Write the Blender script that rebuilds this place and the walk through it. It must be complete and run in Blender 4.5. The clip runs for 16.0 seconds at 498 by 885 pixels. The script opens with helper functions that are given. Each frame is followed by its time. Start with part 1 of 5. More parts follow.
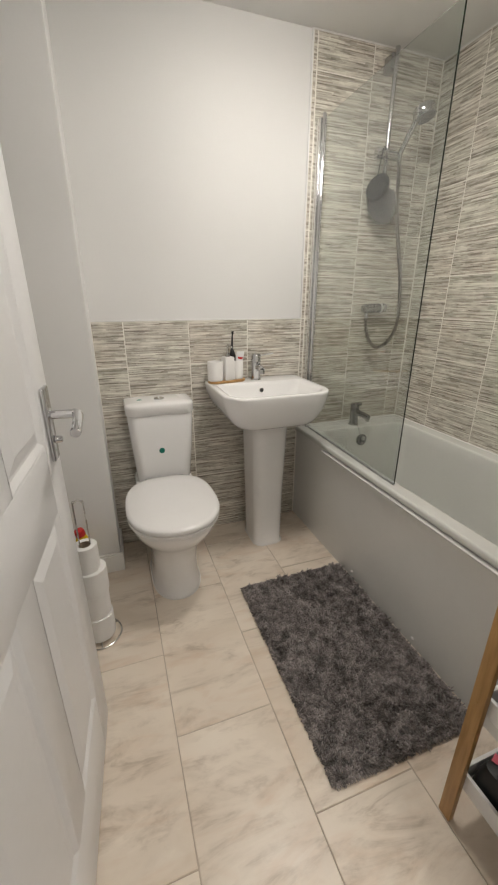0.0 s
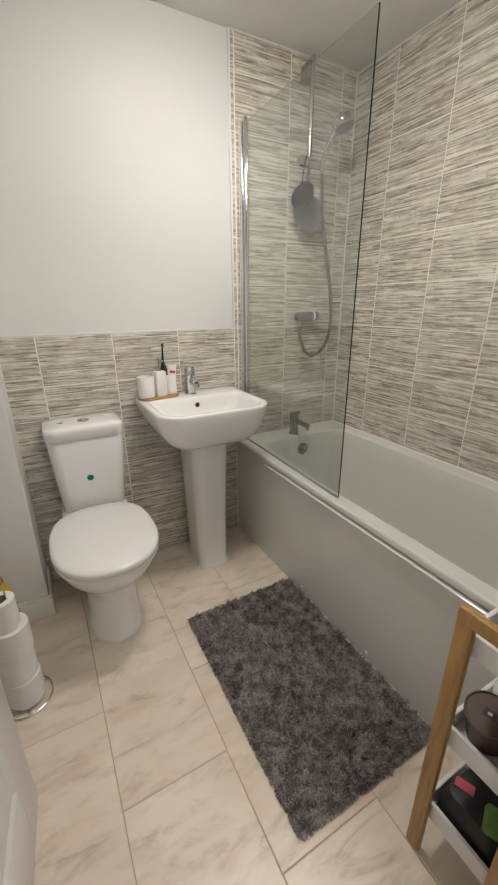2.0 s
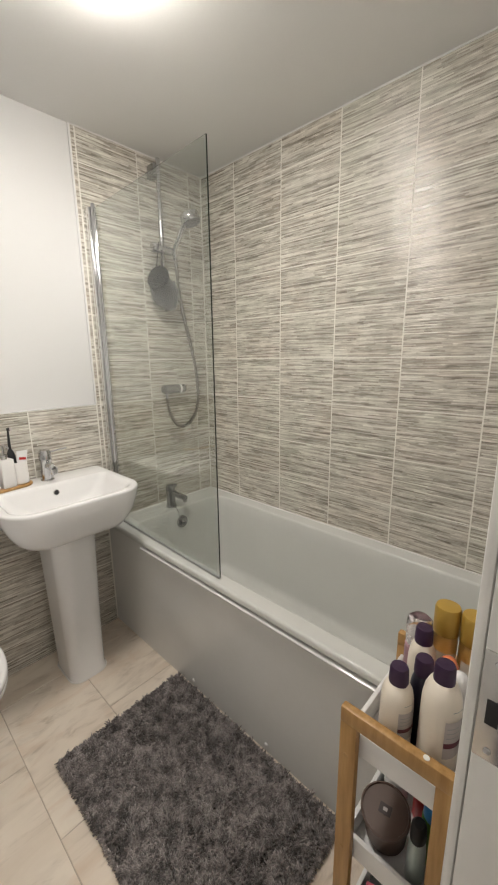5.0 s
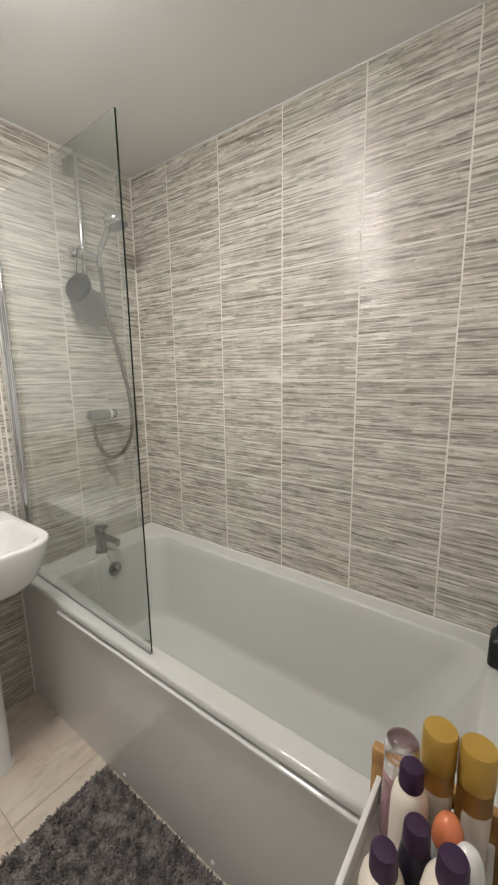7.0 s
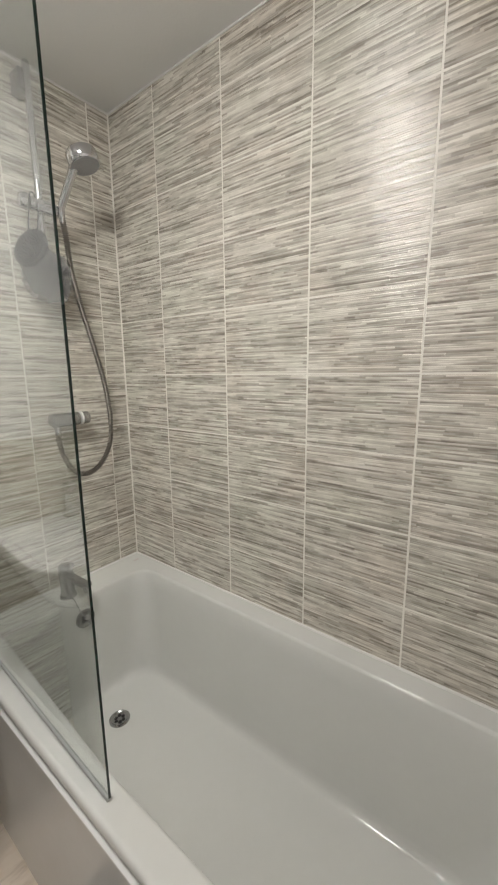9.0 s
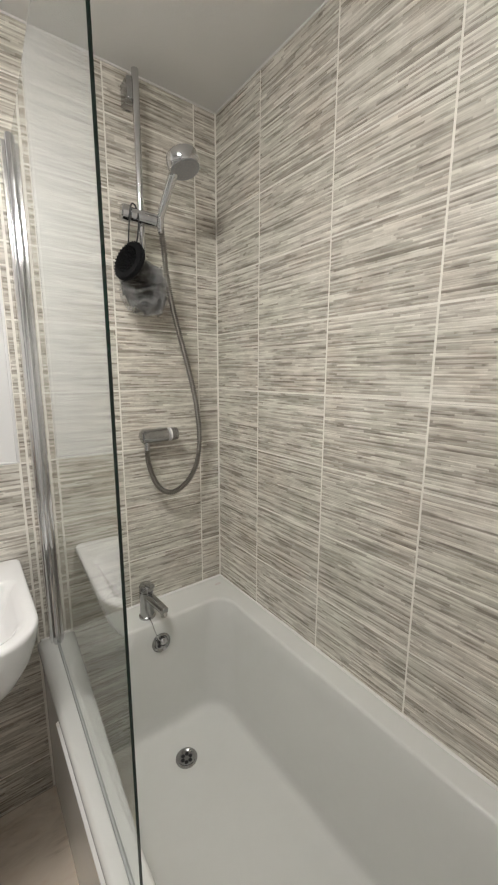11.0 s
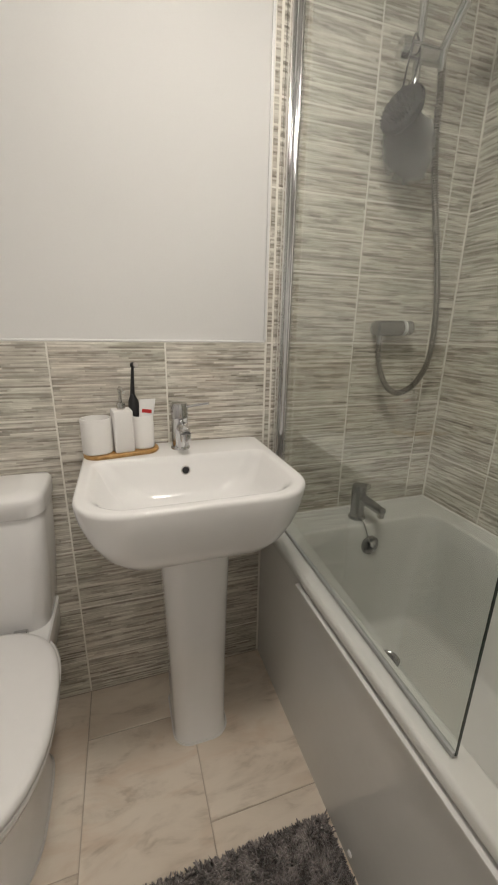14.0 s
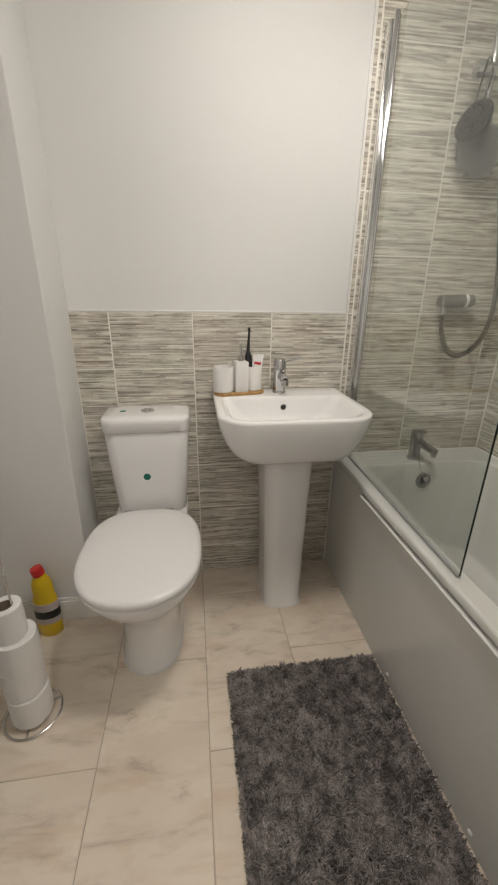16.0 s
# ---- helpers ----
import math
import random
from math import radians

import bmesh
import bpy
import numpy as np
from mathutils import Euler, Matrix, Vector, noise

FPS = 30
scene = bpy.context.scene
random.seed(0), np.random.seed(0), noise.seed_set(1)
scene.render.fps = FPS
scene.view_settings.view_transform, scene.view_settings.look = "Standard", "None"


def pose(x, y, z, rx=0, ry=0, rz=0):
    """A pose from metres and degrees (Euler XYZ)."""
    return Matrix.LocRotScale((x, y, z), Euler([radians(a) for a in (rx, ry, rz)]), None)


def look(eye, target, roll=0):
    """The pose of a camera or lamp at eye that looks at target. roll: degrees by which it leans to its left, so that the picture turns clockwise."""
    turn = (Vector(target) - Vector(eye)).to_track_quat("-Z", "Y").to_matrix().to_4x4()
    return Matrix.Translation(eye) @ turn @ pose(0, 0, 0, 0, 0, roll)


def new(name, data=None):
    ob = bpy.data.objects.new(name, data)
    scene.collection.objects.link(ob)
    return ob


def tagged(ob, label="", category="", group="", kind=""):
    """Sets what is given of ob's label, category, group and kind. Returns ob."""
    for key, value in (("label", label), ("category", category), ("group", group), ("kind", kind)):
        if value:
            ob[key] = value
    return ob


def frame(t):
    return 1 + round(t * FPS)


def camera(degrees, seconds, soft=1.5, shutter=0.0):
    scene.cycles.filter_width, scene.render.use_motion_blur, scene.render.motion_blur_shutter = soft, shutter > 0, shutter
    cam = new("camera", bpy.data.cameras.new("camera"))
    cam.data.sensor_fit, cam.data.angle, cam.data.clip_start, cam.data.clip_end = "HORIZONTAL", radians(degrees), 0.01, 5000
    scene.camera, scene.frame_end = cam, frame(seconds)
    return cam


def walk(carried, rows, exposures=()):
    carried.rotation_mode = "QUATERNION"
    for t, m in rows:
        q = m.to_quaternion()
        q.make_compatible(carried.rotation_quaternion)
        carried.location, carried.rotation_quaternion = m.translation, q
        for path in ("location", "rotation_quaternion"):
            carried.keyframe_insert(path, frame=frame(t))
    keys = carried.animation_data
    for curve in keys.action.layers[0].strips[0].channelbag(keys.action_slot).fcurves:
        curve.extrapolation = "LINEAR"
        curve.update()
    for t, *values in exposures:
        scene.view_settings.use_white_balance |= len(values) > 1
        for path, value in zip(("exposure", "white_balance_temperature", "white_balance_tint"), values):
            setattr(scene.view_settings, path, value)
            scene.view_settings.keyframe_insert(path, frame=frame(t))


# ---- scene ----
cam = camera(66.5, 16.0, soft=2.1)
PATH = [
    (0, (0.27, 0.301, 1.25), (0.893, 2.066, 0.546), 0.0),
    (0.5, (0.275, 0.362, 1.221), (0.956, 2.107, 0.519), -0.1),
    (1, (0.294, 0.384, 1.238), (1.049, 2.098, 0.537), -0.2),
    (1.5, (0.309, 0.391, 1.253), (1.137, 2.072, 0.554), -0.3),
    (2, (0.327, 0.395, 1.277), (1.227, 2.043, 0.587), -0.4),
    (2.5, (0.341, 0.408, 1.285), (1.319, 2.027, 0.633), -0.5),
    (3, (0.358, 0.416, 1.302), (1.418, 1.994, 0.681), -0.6),
    (3.5, (0.377, 0.416, 1.322), (1.525, 1.946, 0.739), -0.6),
    (4, (0.394, 0.413, 1.341), (1.636, 1.888, 0.811), -0.7),
    (4.5, (0.41, 0.412, 1.352), (1.738, 1.829, 0.877), -0.7),
    (4.7, (0.409, 0.416, 1.357), (1.777, 1.802, 0.901), -0.7),
    (6.8, (0.584, 0.513, 1.4), (2.153, 1.696, 1.027), -0.8),
    (7, (0.623, 0.535, 1.392), (2.204, 1.705, 1.029), -0.8),
    (7.5, (0.686, 0.579, 1.382), (2.283, 1.726, 1.015), -0.9),
    (8, (0.749, 0.644, 1.366), (2.354, 1.781, 1.003), -0.8),
    (8.2, (0.793, 0.676, 1.361), (2.396, 1.816, 0.996), -0.8),
    (10.3, (1.113, 0.907, 1.421), (2.482, 2.32, 1.062), -0.2),
    (10.5, (1.125, 0.899, 1.429), (2.444, 2.36, 1.07), -0.2),
    (11, (1.107, 0.906, 1.42), (2.293, 2.476, 1.063), 0.2),
    (11.5, (1.075, 0.921, 1.371), (2.143, 2.574, 1.012), 0.2),
    (12, (1.016, 0.959, 1.31), (1.997, 2.66, 0.931), 0.4),
    (12.5, (0.975, 1.001, 1.264), (1.868, 2.736, 0.828), 0.6),
    (12.6, (0.955, 1.002, 1.259), (1.831, 2.741, 0.802), 0.3),
    (13, (0.936, 1.049, 1.245), (1.751, 2.802, 0.736), 0.8),
    (13.5, (0.875, 1.078, 1.221), (1.583, 2.865, 0.67), 0.8),
    (14, (0.807, 1.076, 1.199), (1.414, 2.892, 0.621), 1.1),
    (14.5, (0.731, 1.047, 1.186), (1.255, 2.882, 0.586), 1.0),
    (15, (0.698, 0.968, 1.184), (1.115, 2.816, 0.541), 0.9),
    (15.5, (0.657, 0.848, 1.187), (0.991, 2.697, 0.5), 0.8),
    (16, (0.626, 0.697, 1.204), (0.897, 2.548, 0.498), 0.7),
]
EXPOSURES = [(0, -0.17, 6520, 10), (2.5, -0.13, 6500, 10), (4.5, -0.03, 6470, 10), (7, 0.05, 6280, 10), (8.2, 0.01, 6240, 10), (10.3, 0.02, 6200, 10), (11, 0.0, 6220, 10), (12, -0.25, 6450, 10), (12.5, -0.32, 6600, 10), (14.5, -0.39, 6650, 10), (16, -0.29, 6600, 10)]
walk(cam, [(t, look(eye, target, roll)) for t, eye, target, roll in PATH], EXPOSURES)

# ---- world and light ----
world = bpy.data.worlds.new("world")
scene.world = world
world.use_nodes = True
world.node_tree.nodes["Background"].inputs[0].default_value = (0.6, 0.65, 0.75, 1)
world.node_tree.nodes["Background"].inputs[1].default_value = 0.05
LAMP = (0.955, 1.40)
LAMP_STRENGTH = 68.0
# unseen lamp added in the hall to brighten the boxing, door and jamb
HALL_FILL = (0.70, -0.62)
HALL_FILL_STRENGTH = 58.0
LAMP_COLOUR = (1.0, 0.948, 0.87)

# room: x from the left wall to the tiled bath wall, y from the door wall to the basin wall
X0, X1, Y0, Y1, H = -0.22, 1.92, 0.479, 2.185, 2.315
TW, TH, TZ = 0.3005, 0.2045, 1.157      # wall tile pitch and the height of the half-tiling's top
RIM = 0.566                             # bath rim


# ---- materials ----
def nodes_of(name):
    m = bpy.data.materials.new(name)
    m.use_nodes = True
    t = m.node_tree
    return m, t, t.nodes["Principled BSDF"]


def add(t, kind, **values):
    n = t.nodes.new(kind)
    for k, v in values.items():
        n.inputs[k].default_value = v
    return n


def maths(t, op, a, b=None):
    n = t.nodes.new("ShaderNodeMath")
    n.operation = op
    for i, v in enumerate((a, b)):
        if v is None:
            continue
        if isinstance(v, (int, float)):
            n.inputs[i].default_value = v
        else:
            t.links.new(v, n.inputs[i])
    return n.outputs[0]


def ramp(t, fac, stops):
    n = t.nodes.new("ShaderNodeValToRGB")
    while len(n.color_ramp.elements) < len(stops):
        n.color_ramp.elements.new(0.5)
    for e, (p, c) in zip(n.color_ramp.elements, stops):
        e.position, e.color = p, (*c, 1)
    t.links.new(fac, n.inputs[0])
    return n.outputs[0]


def mix(t, fac, a, b):
    n = t.nodes.new("ShaderNodeMix")
    n.data_type = "RGBA"
    for sock, v in ((n.inputs[0], fac), (n.inputs[6], a), (n.inputs[7], b)):
        if isinstance(v, (int, float)):
            sock.default_value = v
        elif isinstance(v, tuple):
            sock.default_value = (*v, 1)
        else:
            t.links.new(v, sock)
    return n.outputs[2]


def bump(t, p, height, strength, distance):
    n = t.nodes.new("ShaderNodeBump")
    n.inputs["Strength"].default_value, n.inputs["Distance"].default_value = strength, distance
    t.links.new(height, n.inputs["Height"])
    t.links.new(n.outputs[0], p.inputs["Normal"])


def plain(name, colour, rough=0.5, metal=0.0, vary=0.06, scale=6.0, fine=90.0, relief=0.0, coat=0.0, rough_vary=0.06, world_space=False):
    """Paint, ceramic, plastic or metal: a colour with broad and fine variation, uneven gloss and a little relief."""
    m, t, p = nodes_of(name)
    co = t.nodes.new("ShaderNodeTexCoord").outputs["Object"]
    n1, n2 = add(t, "ShaderNodeTexNoise", Scale=scale, Detail=3.0), add(t, "ShaderNodeTexNoise", Scale=fine, Detail=2.0)
    t.links.new(co, n1.inputs["Vector"])
    t.links.new(co, n2.inputs["Vector"])
    both = maths(t, "ADD", maths(t, "MULTIPLY", n1.outputs[0], 0.65), maths(t, "MULTIPLY", n2.outputs[0], 0.35))
    dark, light = tuple(c * (1 - vary) for c in colour), tuple(min(1, c * (1 + vary)) for c in colour)
    t.links.new(ramp(t, both, ((0.3, dark), (0.7, light))), p.inputs["Base Color"])
    r = maths(t, "ADD", maths(t, "MULTIPLY", n1.outputs[0], rough_vary * 2), rough - rough_vary)
    t.links.new(maths(t, "MAXIMUM", r, 0.02), p.inputs["Roughness"])
    p.inputs["Metallic"].default_value = metal
    p.inputs["Coat Weight"].default_value = coat
    if relief:
        bump(t, p, n2.outputs[0], 0.5, relief)
    return m


def tile_material():
    """Glazed wall tile: fine broken horizontal strokes in taupe and cream, slightly ribbed."""
    m, t, p = nodes_of("taupe_wall_tile")
    co = t.nodes.new("ShaderNodeTexCoord").outputs["Object"]
    info = t.nodes.new("ShaderNodeObjectInfo").outputs["Random"]
    sep = t.nodes.new("ShaderNodeSeparateXYZ")
    t.links.new(co, sep.inputs[0])
    wob = add(t, "ShaderNodeTexNoise", Scale=4.0, Detail=1.0)
    off = t.nodes.new("ShaderNodeCombineXYZ")
    t.links.new(maths(t, "MULTIPLY", info, 37.0), off.inputs[1])
    shift = t.nodes.new("ShaderNodeVectorMath")
    t.links.new(co, shift.inputs[0])
    t.links.new(off.outputs[0], shift.inputs[1])
    t.links.new(shift.outputs[0], wob.inputs["Vector"])
    z = maths(t, "ADD", sep.outputs[2], maths(t, "MULTIPLY", wob.outputs[0], 0.0006))

    def strokes(height, length, seed):
        """Bars of one height, cut into lengths that differ from bar to bar, with a little fading along each."""
        strip = maths(t, "FLOOR", maths(t, "DIVIDE", z, height))

        def chance(x, y, w):
            wn = t.nodes.new("ShaderNodeTexWhiteNoise")
            v = t.nodes.new("ShaderNodeCombineXYZ")
            for k, value in enumerate((x, y, w)):
                if isinstance(value, (int, float)):
                    v.inputs[k].default_value = value
                else:
                    t.links.new(value, v.inputs[k])
            t.links.new(v.outputs[0], wn.inputs["Vector"])
            return wn.outputs["Value"]

        own = maths(t, "ADD", maths(t, "MULTIPLY", info, 91.7), seed)
        r = chance(strip, own, 0.5)
        along = maths(t, "ADD", maths(t, "DIVIDE", sep.outputs[0], maths(t, "MULTIPLY", maths(t, "ADD", r, 0.35), length)), maths(t, "MULTIPLY", r, 60.0))
        cell = chance(maths(t, "FLOOR", along), strip, own)
        u = t.nodes.new("ShaderNodeCombineXYZ")
        t.links.new(along, u.inputs[0])
        t.links.new(maths(t, "MULTIPLY", strip, 3.37), u.inputs[1])
        t.links.new(maths(t, "MULTIPLY", info, 53.0), u.inputs[2])
        n = add(t, "ShaderNodeTexNoise", Scale=1.6, Detail=2.0)
        t.links.new(u.outputs[0], n.inputs["Vector"])
        return maths(t, "ADD", maths(t, "MULTIPLY", cell, 0.30), maths(t, "MULTIPLY", n.outputs[0], 0.70))

    def crisp(v, lo, hi):
        n = t.nodes.new("ShaderNodeMapRange")
        n.interpolation_type = "SMOOTHSTEP"
        n.inputs["From Min"].default_value, n.inputs["From Max"].default_value = lo, hi
        t.links.new(v, n.inputs["Value"])
        return n.outputs[0]

    def ridge(height):
        f = maths(t, "FRACT", maths(t, "DIVIDE", z, height))
        return maths(t, "MULTIPLY", maths(t, "MULTIPLY", f, maths(t, "SUBTRACT", 1.0, f)), 4.0)

    a, b, c = strokes(0.0047, 0.19, 1.0), strokes(0.0071, 0.28, 5.0), strokes(0.0030, 0.12, 9.0)
    a, b, c = crisp(a, 0.24, 0.74), crisp(b, 0.24, 0.74), crisp(c, 0.24, 0.74)
    s = maths(t, "ADD", maths(t, "ADD", maths(t, "MULTIPLY", a, 0.46), maths(t, "MULTIPLY", b, 0.30)), maths(t, "MULTIPLY", c, 0.24))
    cloud = add(t, "ShaderNodeTexNoise", Scale=17.0, Detail=4.0)
    t.links.new(shift.outputs[0], cloud.inputs["Vector"])
    s = maths(t, "ADD", s, maths(t, "MULTIPLY", maths(t, "SUBTRACT", cloud.outputs[0], 0.5), 0.36))
    s = maths(t, "ADD", s, maths(t, "MULTIPLY", maths(t, "SUBTRACT", info, 0.5), 0.03))
    tint = add(t, "ShaderNodeTexNoise", Scale=5.5, Detail=2.0)
    t.links.new(shift.outputs[0], tint.inputs["Vector"])
    blend = t.nodes.new("ShaderNodeMix")
    blend.data_type, blend.blend_type = "RGBA", "MULTIPLY"
    blend.inputs[0].default_value = 1.0
    t.links.new(ramp(t, tint.outputs[0], ((0.34, (0.985, 1.0, 0.97)), (0.5, (1, 0.995, 0.985)), (0.66, (1.0, 0.972, 0.945)))), blend.inputs[7])
    t.links.new(blend.outputs[2], p.inputs["Base Color"])
    t.links.new(ramp(t, s, ((0.11, (0.225, 0.20, 0.17)), (0.36, (0.405, 0.373, 0.323)), (0.58, (0.558, 0.524, 0.464)), (0.88, (0.785, 0.755, 0.688)))), blend.inputs[6])
    t.links.new(maths(t, "ADD", maths(t, "MULTIPLY", a, 0.12), 0.23), p.inputs["Roughness"])
    p.inputs["Coat Weight"].default_value, p.inputs["Coat Roughness"].default_value = 0.42, 0.05
    p.inputs["Coat IOR"].default_value = 1.45
    bump(t, p, maths(t, "ADD", maths(t, "MULTIPLY", ridge(0.0047), maths(t, "ADD", maths(t, "MULTIPLY", a, 0.7), 0.3)), maths(t, "MULTIPLY", ridge(0.0071), maths(t, "MULTIPLY", b, 0.9))), 1.0, 0.00042)
    t.links.new(p.inputs["Normal"].links[0].from_socket, p.inputs["Coat Normal"])
    return m


def floor_tile_material():
    """Cream ceramic floor tile with soft brown marble veins."""
    m, t, p = nodes_of("cream_marble_floor_tile")
    co = t.nodes.new("ShaderNodeTexCoord").outputs["Object"]
    info = t.nodes.new("ShaderNodeObjectInfo").outputs["Random"]
    off = t.nodes.new("ShaderNodeCombineXYZ")
    t.links.new(maths(t, "MULTIPLY", info, 41.0), off.inputs[0])
    t.links.new(maths(t, "MULTIPLY", info, 17.0), off.inputs[2])
    shift = t.nodes.new("ShaderNodeVectorMath")
    t.links.new(co, shift.inputs[0])
    t.links.new(off.outputs[0], shift.inputs[1])
    turn = t.nodes.new("ShaderNodeMapping")
    turn.inputs["Rotation"].default_value = (0, 0, radians(52))
    turn.inputs["Scale"].default_value = (0.8, 2.3, 1.0)
    t.links.new(shift.outputs[0], turn.inputs[0])
    big = add(t, "ShaderNodeTexNoise", Scale=3.0, Detail=6.0, Roughness=0.62, Distortion=1.1)
    t.links.new(turn.outputs[0], big.inputs["Vector"])
    vein = maths(t, "ABSOLUTE", maths(t, "SUBTRACT", big.outputs[0], 0.5))
    fine = add(t, "ShaderNodeTexNoise", Scale=7.0, Detail=6.0, Roughness=0.6, Distortion=0.5)
    t.links.new(turn.outputs[0], fine.inputs["Vector"])
    cloud = add(t, "ShaderNodeTexNoise", Scale=2.2, Detail=2.0)
    t.links.new(shift.outputs[0], cloud.inputs["Vector"])
    base = ramp(t, cloud.outputs[0], ((0.3, (0.73, 0.627, 0.52)), (0.7, (0.85, 0.765, 0.66))))
    lines = ramp(t, vein, ((0.0, (1, 1, 1)), (0.04, (0.45, 0.45, 0.45)), (0.13, (0, 0, 0))))
    gate = ramp(t, fine.outputs[0], ((0.44, (0, 0, 0)), (0.66, (1, 1, 1))))
    amount = maths(t, "MULTIPLY", lines, gate)
    wash = ramp(t, big.outputs[0], ((0.55, (0, 0, 0)), (0.72, (0.5, 0.5, 0.5))))
    smudge = add(t, "ShaderNodeTexNoise", Scale=5.0, Detail=4.0, Roughness=0.6, Distortion=0.7)
    t.links.new(turn.outputs[0], smudge.inputs["Vector"])
    warm = ramp(t, smudge.outputs[0], ((0.52, (0, 0, 0)), (0.74, (0.62, 0.62, 0.62))))
    base = mix(t, warm, base, (0.66, 0.49, 0.36))
    colour = mix(t, maths(t, "MULTIPLY", wash, 0.7), base, (0.56, 0.45, 0.34))
    colour = mix(t, maths(t, "MULTIPLY", amount, 0.68), colour, (0.42, 0.33, 0.245))
    t.links.new(colour, p.inputs["Base Color"])
    t.links.new(maths(t, "ADD", maths(t, "MULTIPLY", fine.outputs[0], 0.16), 0.26), p.inputs["Roughness"])
    bump(t, p, fine.outputs[0], 0.25, 0.0012)
    return m


def wood_material():
    m, t, p = nodes_of("bamboo")
    co = t.nodes.new("ShaderNodeTexCoord").outputs["Object"]
    mp = t.nodes.new("ShaderNodeMapping")
    mp.inputs["Scale"].default_value = (60, 60, 5)
    t.links.new(co, mp.inputs[0])
    n = add(t, "ShaderNodeTexNoise", Scale=1.6, Detail=4.0)
    t.links.new(mp.outputs[0], n.inputs["Vector"])
    n2 = add(t, "ShaderNodeTexNoise", Scale=9.0, Detail=2.0)
    t.links.new(co, n2.inputs["Vector"])
    f = maths(t, "ADD", maths(t, "MULTIPLY", n.outputs[0], 0.7), maths(t, "MULTIPLY", n2.outputs[0], 0.3))
    t.links.new(ramp(t, f, ((0.3, (0.30, 0.155, 0.045)), (0.5, (0.42, 0.235, 0.08)), (0.7, (0.52, 0.31, 0.12)))), p.inputs["Base Color"])
    p.inputs["Roughness"].default_value = 0.42
    bump(t, p, n.outputs[0], 0.3, 0.0006)
    return m


def rug_material():
    m, t, p = nodes_of("grey_shag")
    geo = t.nodes.new("ShaderNodeNewGeometry")
    co = t.nodes.new("ShaderNodeTexCoord").outputs["Object"]
    n = add(t, "ShaderNodeTexNoise", Scale=30.0, Detail=5.0, Roughness=0.65)
    t.links.new(co, n.inputs["Vector"])
    f = maths(t, "ADD", maths(t, "MULTIPLY", geo.outputs["Random Per Island"], 0.42), maths(t, "SUBTRACT", maths(t, "MULTIPLY", n.outputs[0], 3.0), 1.22))
    t.links.new(ramp(t, f, ((0.1, (0.066, 0.055, 0.051)), (0.45, (0.205, 0.176, 0.168)), (0.9, (0.37, 0.325, 0.312)))), p.inputs["Base Color"])
    p.inputs["Roughness"].default_value = 0.75
    p.inputs["Sheen Weight"].default_value = 0.35
    return m


def glass_material(name, colour, rough=0.0, ior=1.5):
    m, t, p = nodes_of(name)
    p.inputs["Base Color"].default_value = (*colour, 1)
    p.inputs["Transmission Weight"].default_value = 1.0
    p.inputs["Roughness"].default_value = rough
    p.inputs["IOR"].default_value = ior
    return m


def lamp_material(name, strength):
    m, t, p = nodes_of(name)
    p.inputs["Base Color"].default_value = (0.9, 0.9, 0.88, 1)
    p.inputs["Emission Color"].default_value = (*LAMP_COLOUR, 1)
    p.inputs["Emission Strength"].default_value = strength
    return m


PLASTER = plain("white_wall_paint", (0.725, 0.717, 0.705), 0.62, vary=0.012, scale=2.2, fine=170, relief=0.0003)
CEILING = plain("white_ceiling_paint", (0.78, 0.77, 0.75), 0.75, vary=0.015, scale=2.0, fine=150, relief=0.0006)
TILE = tile_material()
GROUT = plain("cream_grout", (0.80, 0.77, 0.705), 0.8, vary=0.07, scale=5, fine=120, relief=0.0005)
FLOOR_TILE = floor_tile_material()
FLOOR_GROUT = plain("taupe_floor_grout", (0.50, 0.42, 0.34), 0.85, vary=0.2, scale=4, fine=110, relief=0.0006)
CERAMIC = plain("white_glazed_ceramic", (0.82, 0.81, 0.80), 0.09, vary=0.012, scale=5, fine=60, coat=0.3, rough_vary=0.03)
SEAT = plain("white_seat_plastic", (0.80, 0.785, 0.775), 0.22, vary=0.015, scale=5, fine=60, rough_vary=0.05)
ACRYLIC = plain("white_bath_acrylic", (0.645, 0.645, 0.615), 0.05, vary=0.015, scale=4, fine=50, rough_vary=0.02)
PANEL = plain("white_panel_acrylic", (0.735, 0.728, 0.705), 0.08, vary=0.02, scale=2.5, fine=40, rough_vary=0.03)
CHROME = plain("polished_chrome", (0.63, 0.63, 0.64), 0.08, 1.0, vary=0.03, scale=12, fine=80, rough_vary=0.04)
# chrome, a little rougher, with dark mirrored surroundings put into its base colour
DARK_CHROME = plain("dark_reflection_chrome", (0.40, 0.40, 0.40), 0.16, 1.0, vary=0.12, scale=30, fine=140)
HOSE = plain("dull_ribbed_steel", (0.27, 0.25, 0.225), 0.34, 1.0, vary=0.08, scale=16, fine=120)
STEEL = plain("satin_steel", (0.60, 0.59, 0.57), 0.26, 1.0, vary=0.06, scale=16, fine=120)
ALUMINIUM = plain("polished_aluminium", (0.75, 0.75, 0.75), 0.13, 1.0, vary=0.03, scale=10, fine=90)
GLASS = glass_material("screen_glass", (0.775, 0.805, 0.78), 0.0, 1.54)
CLEAR = glass_material("clear_plastic", (0.93, 0.88, 0.9), 0.08)
AMBER = glass_material("amber_lotion_plastic", (0.80, 0.47, 0.14), 0.35)
EDGE = plain("dark_green_glass_edge", (0.004, 0.020, 0.013), 0.12, vary=0.3, scale=9, fine=40)
SEAL = plain("clear_grey_seal", (0.33, 0.34, 0.33), 0.3, vary=0.08)
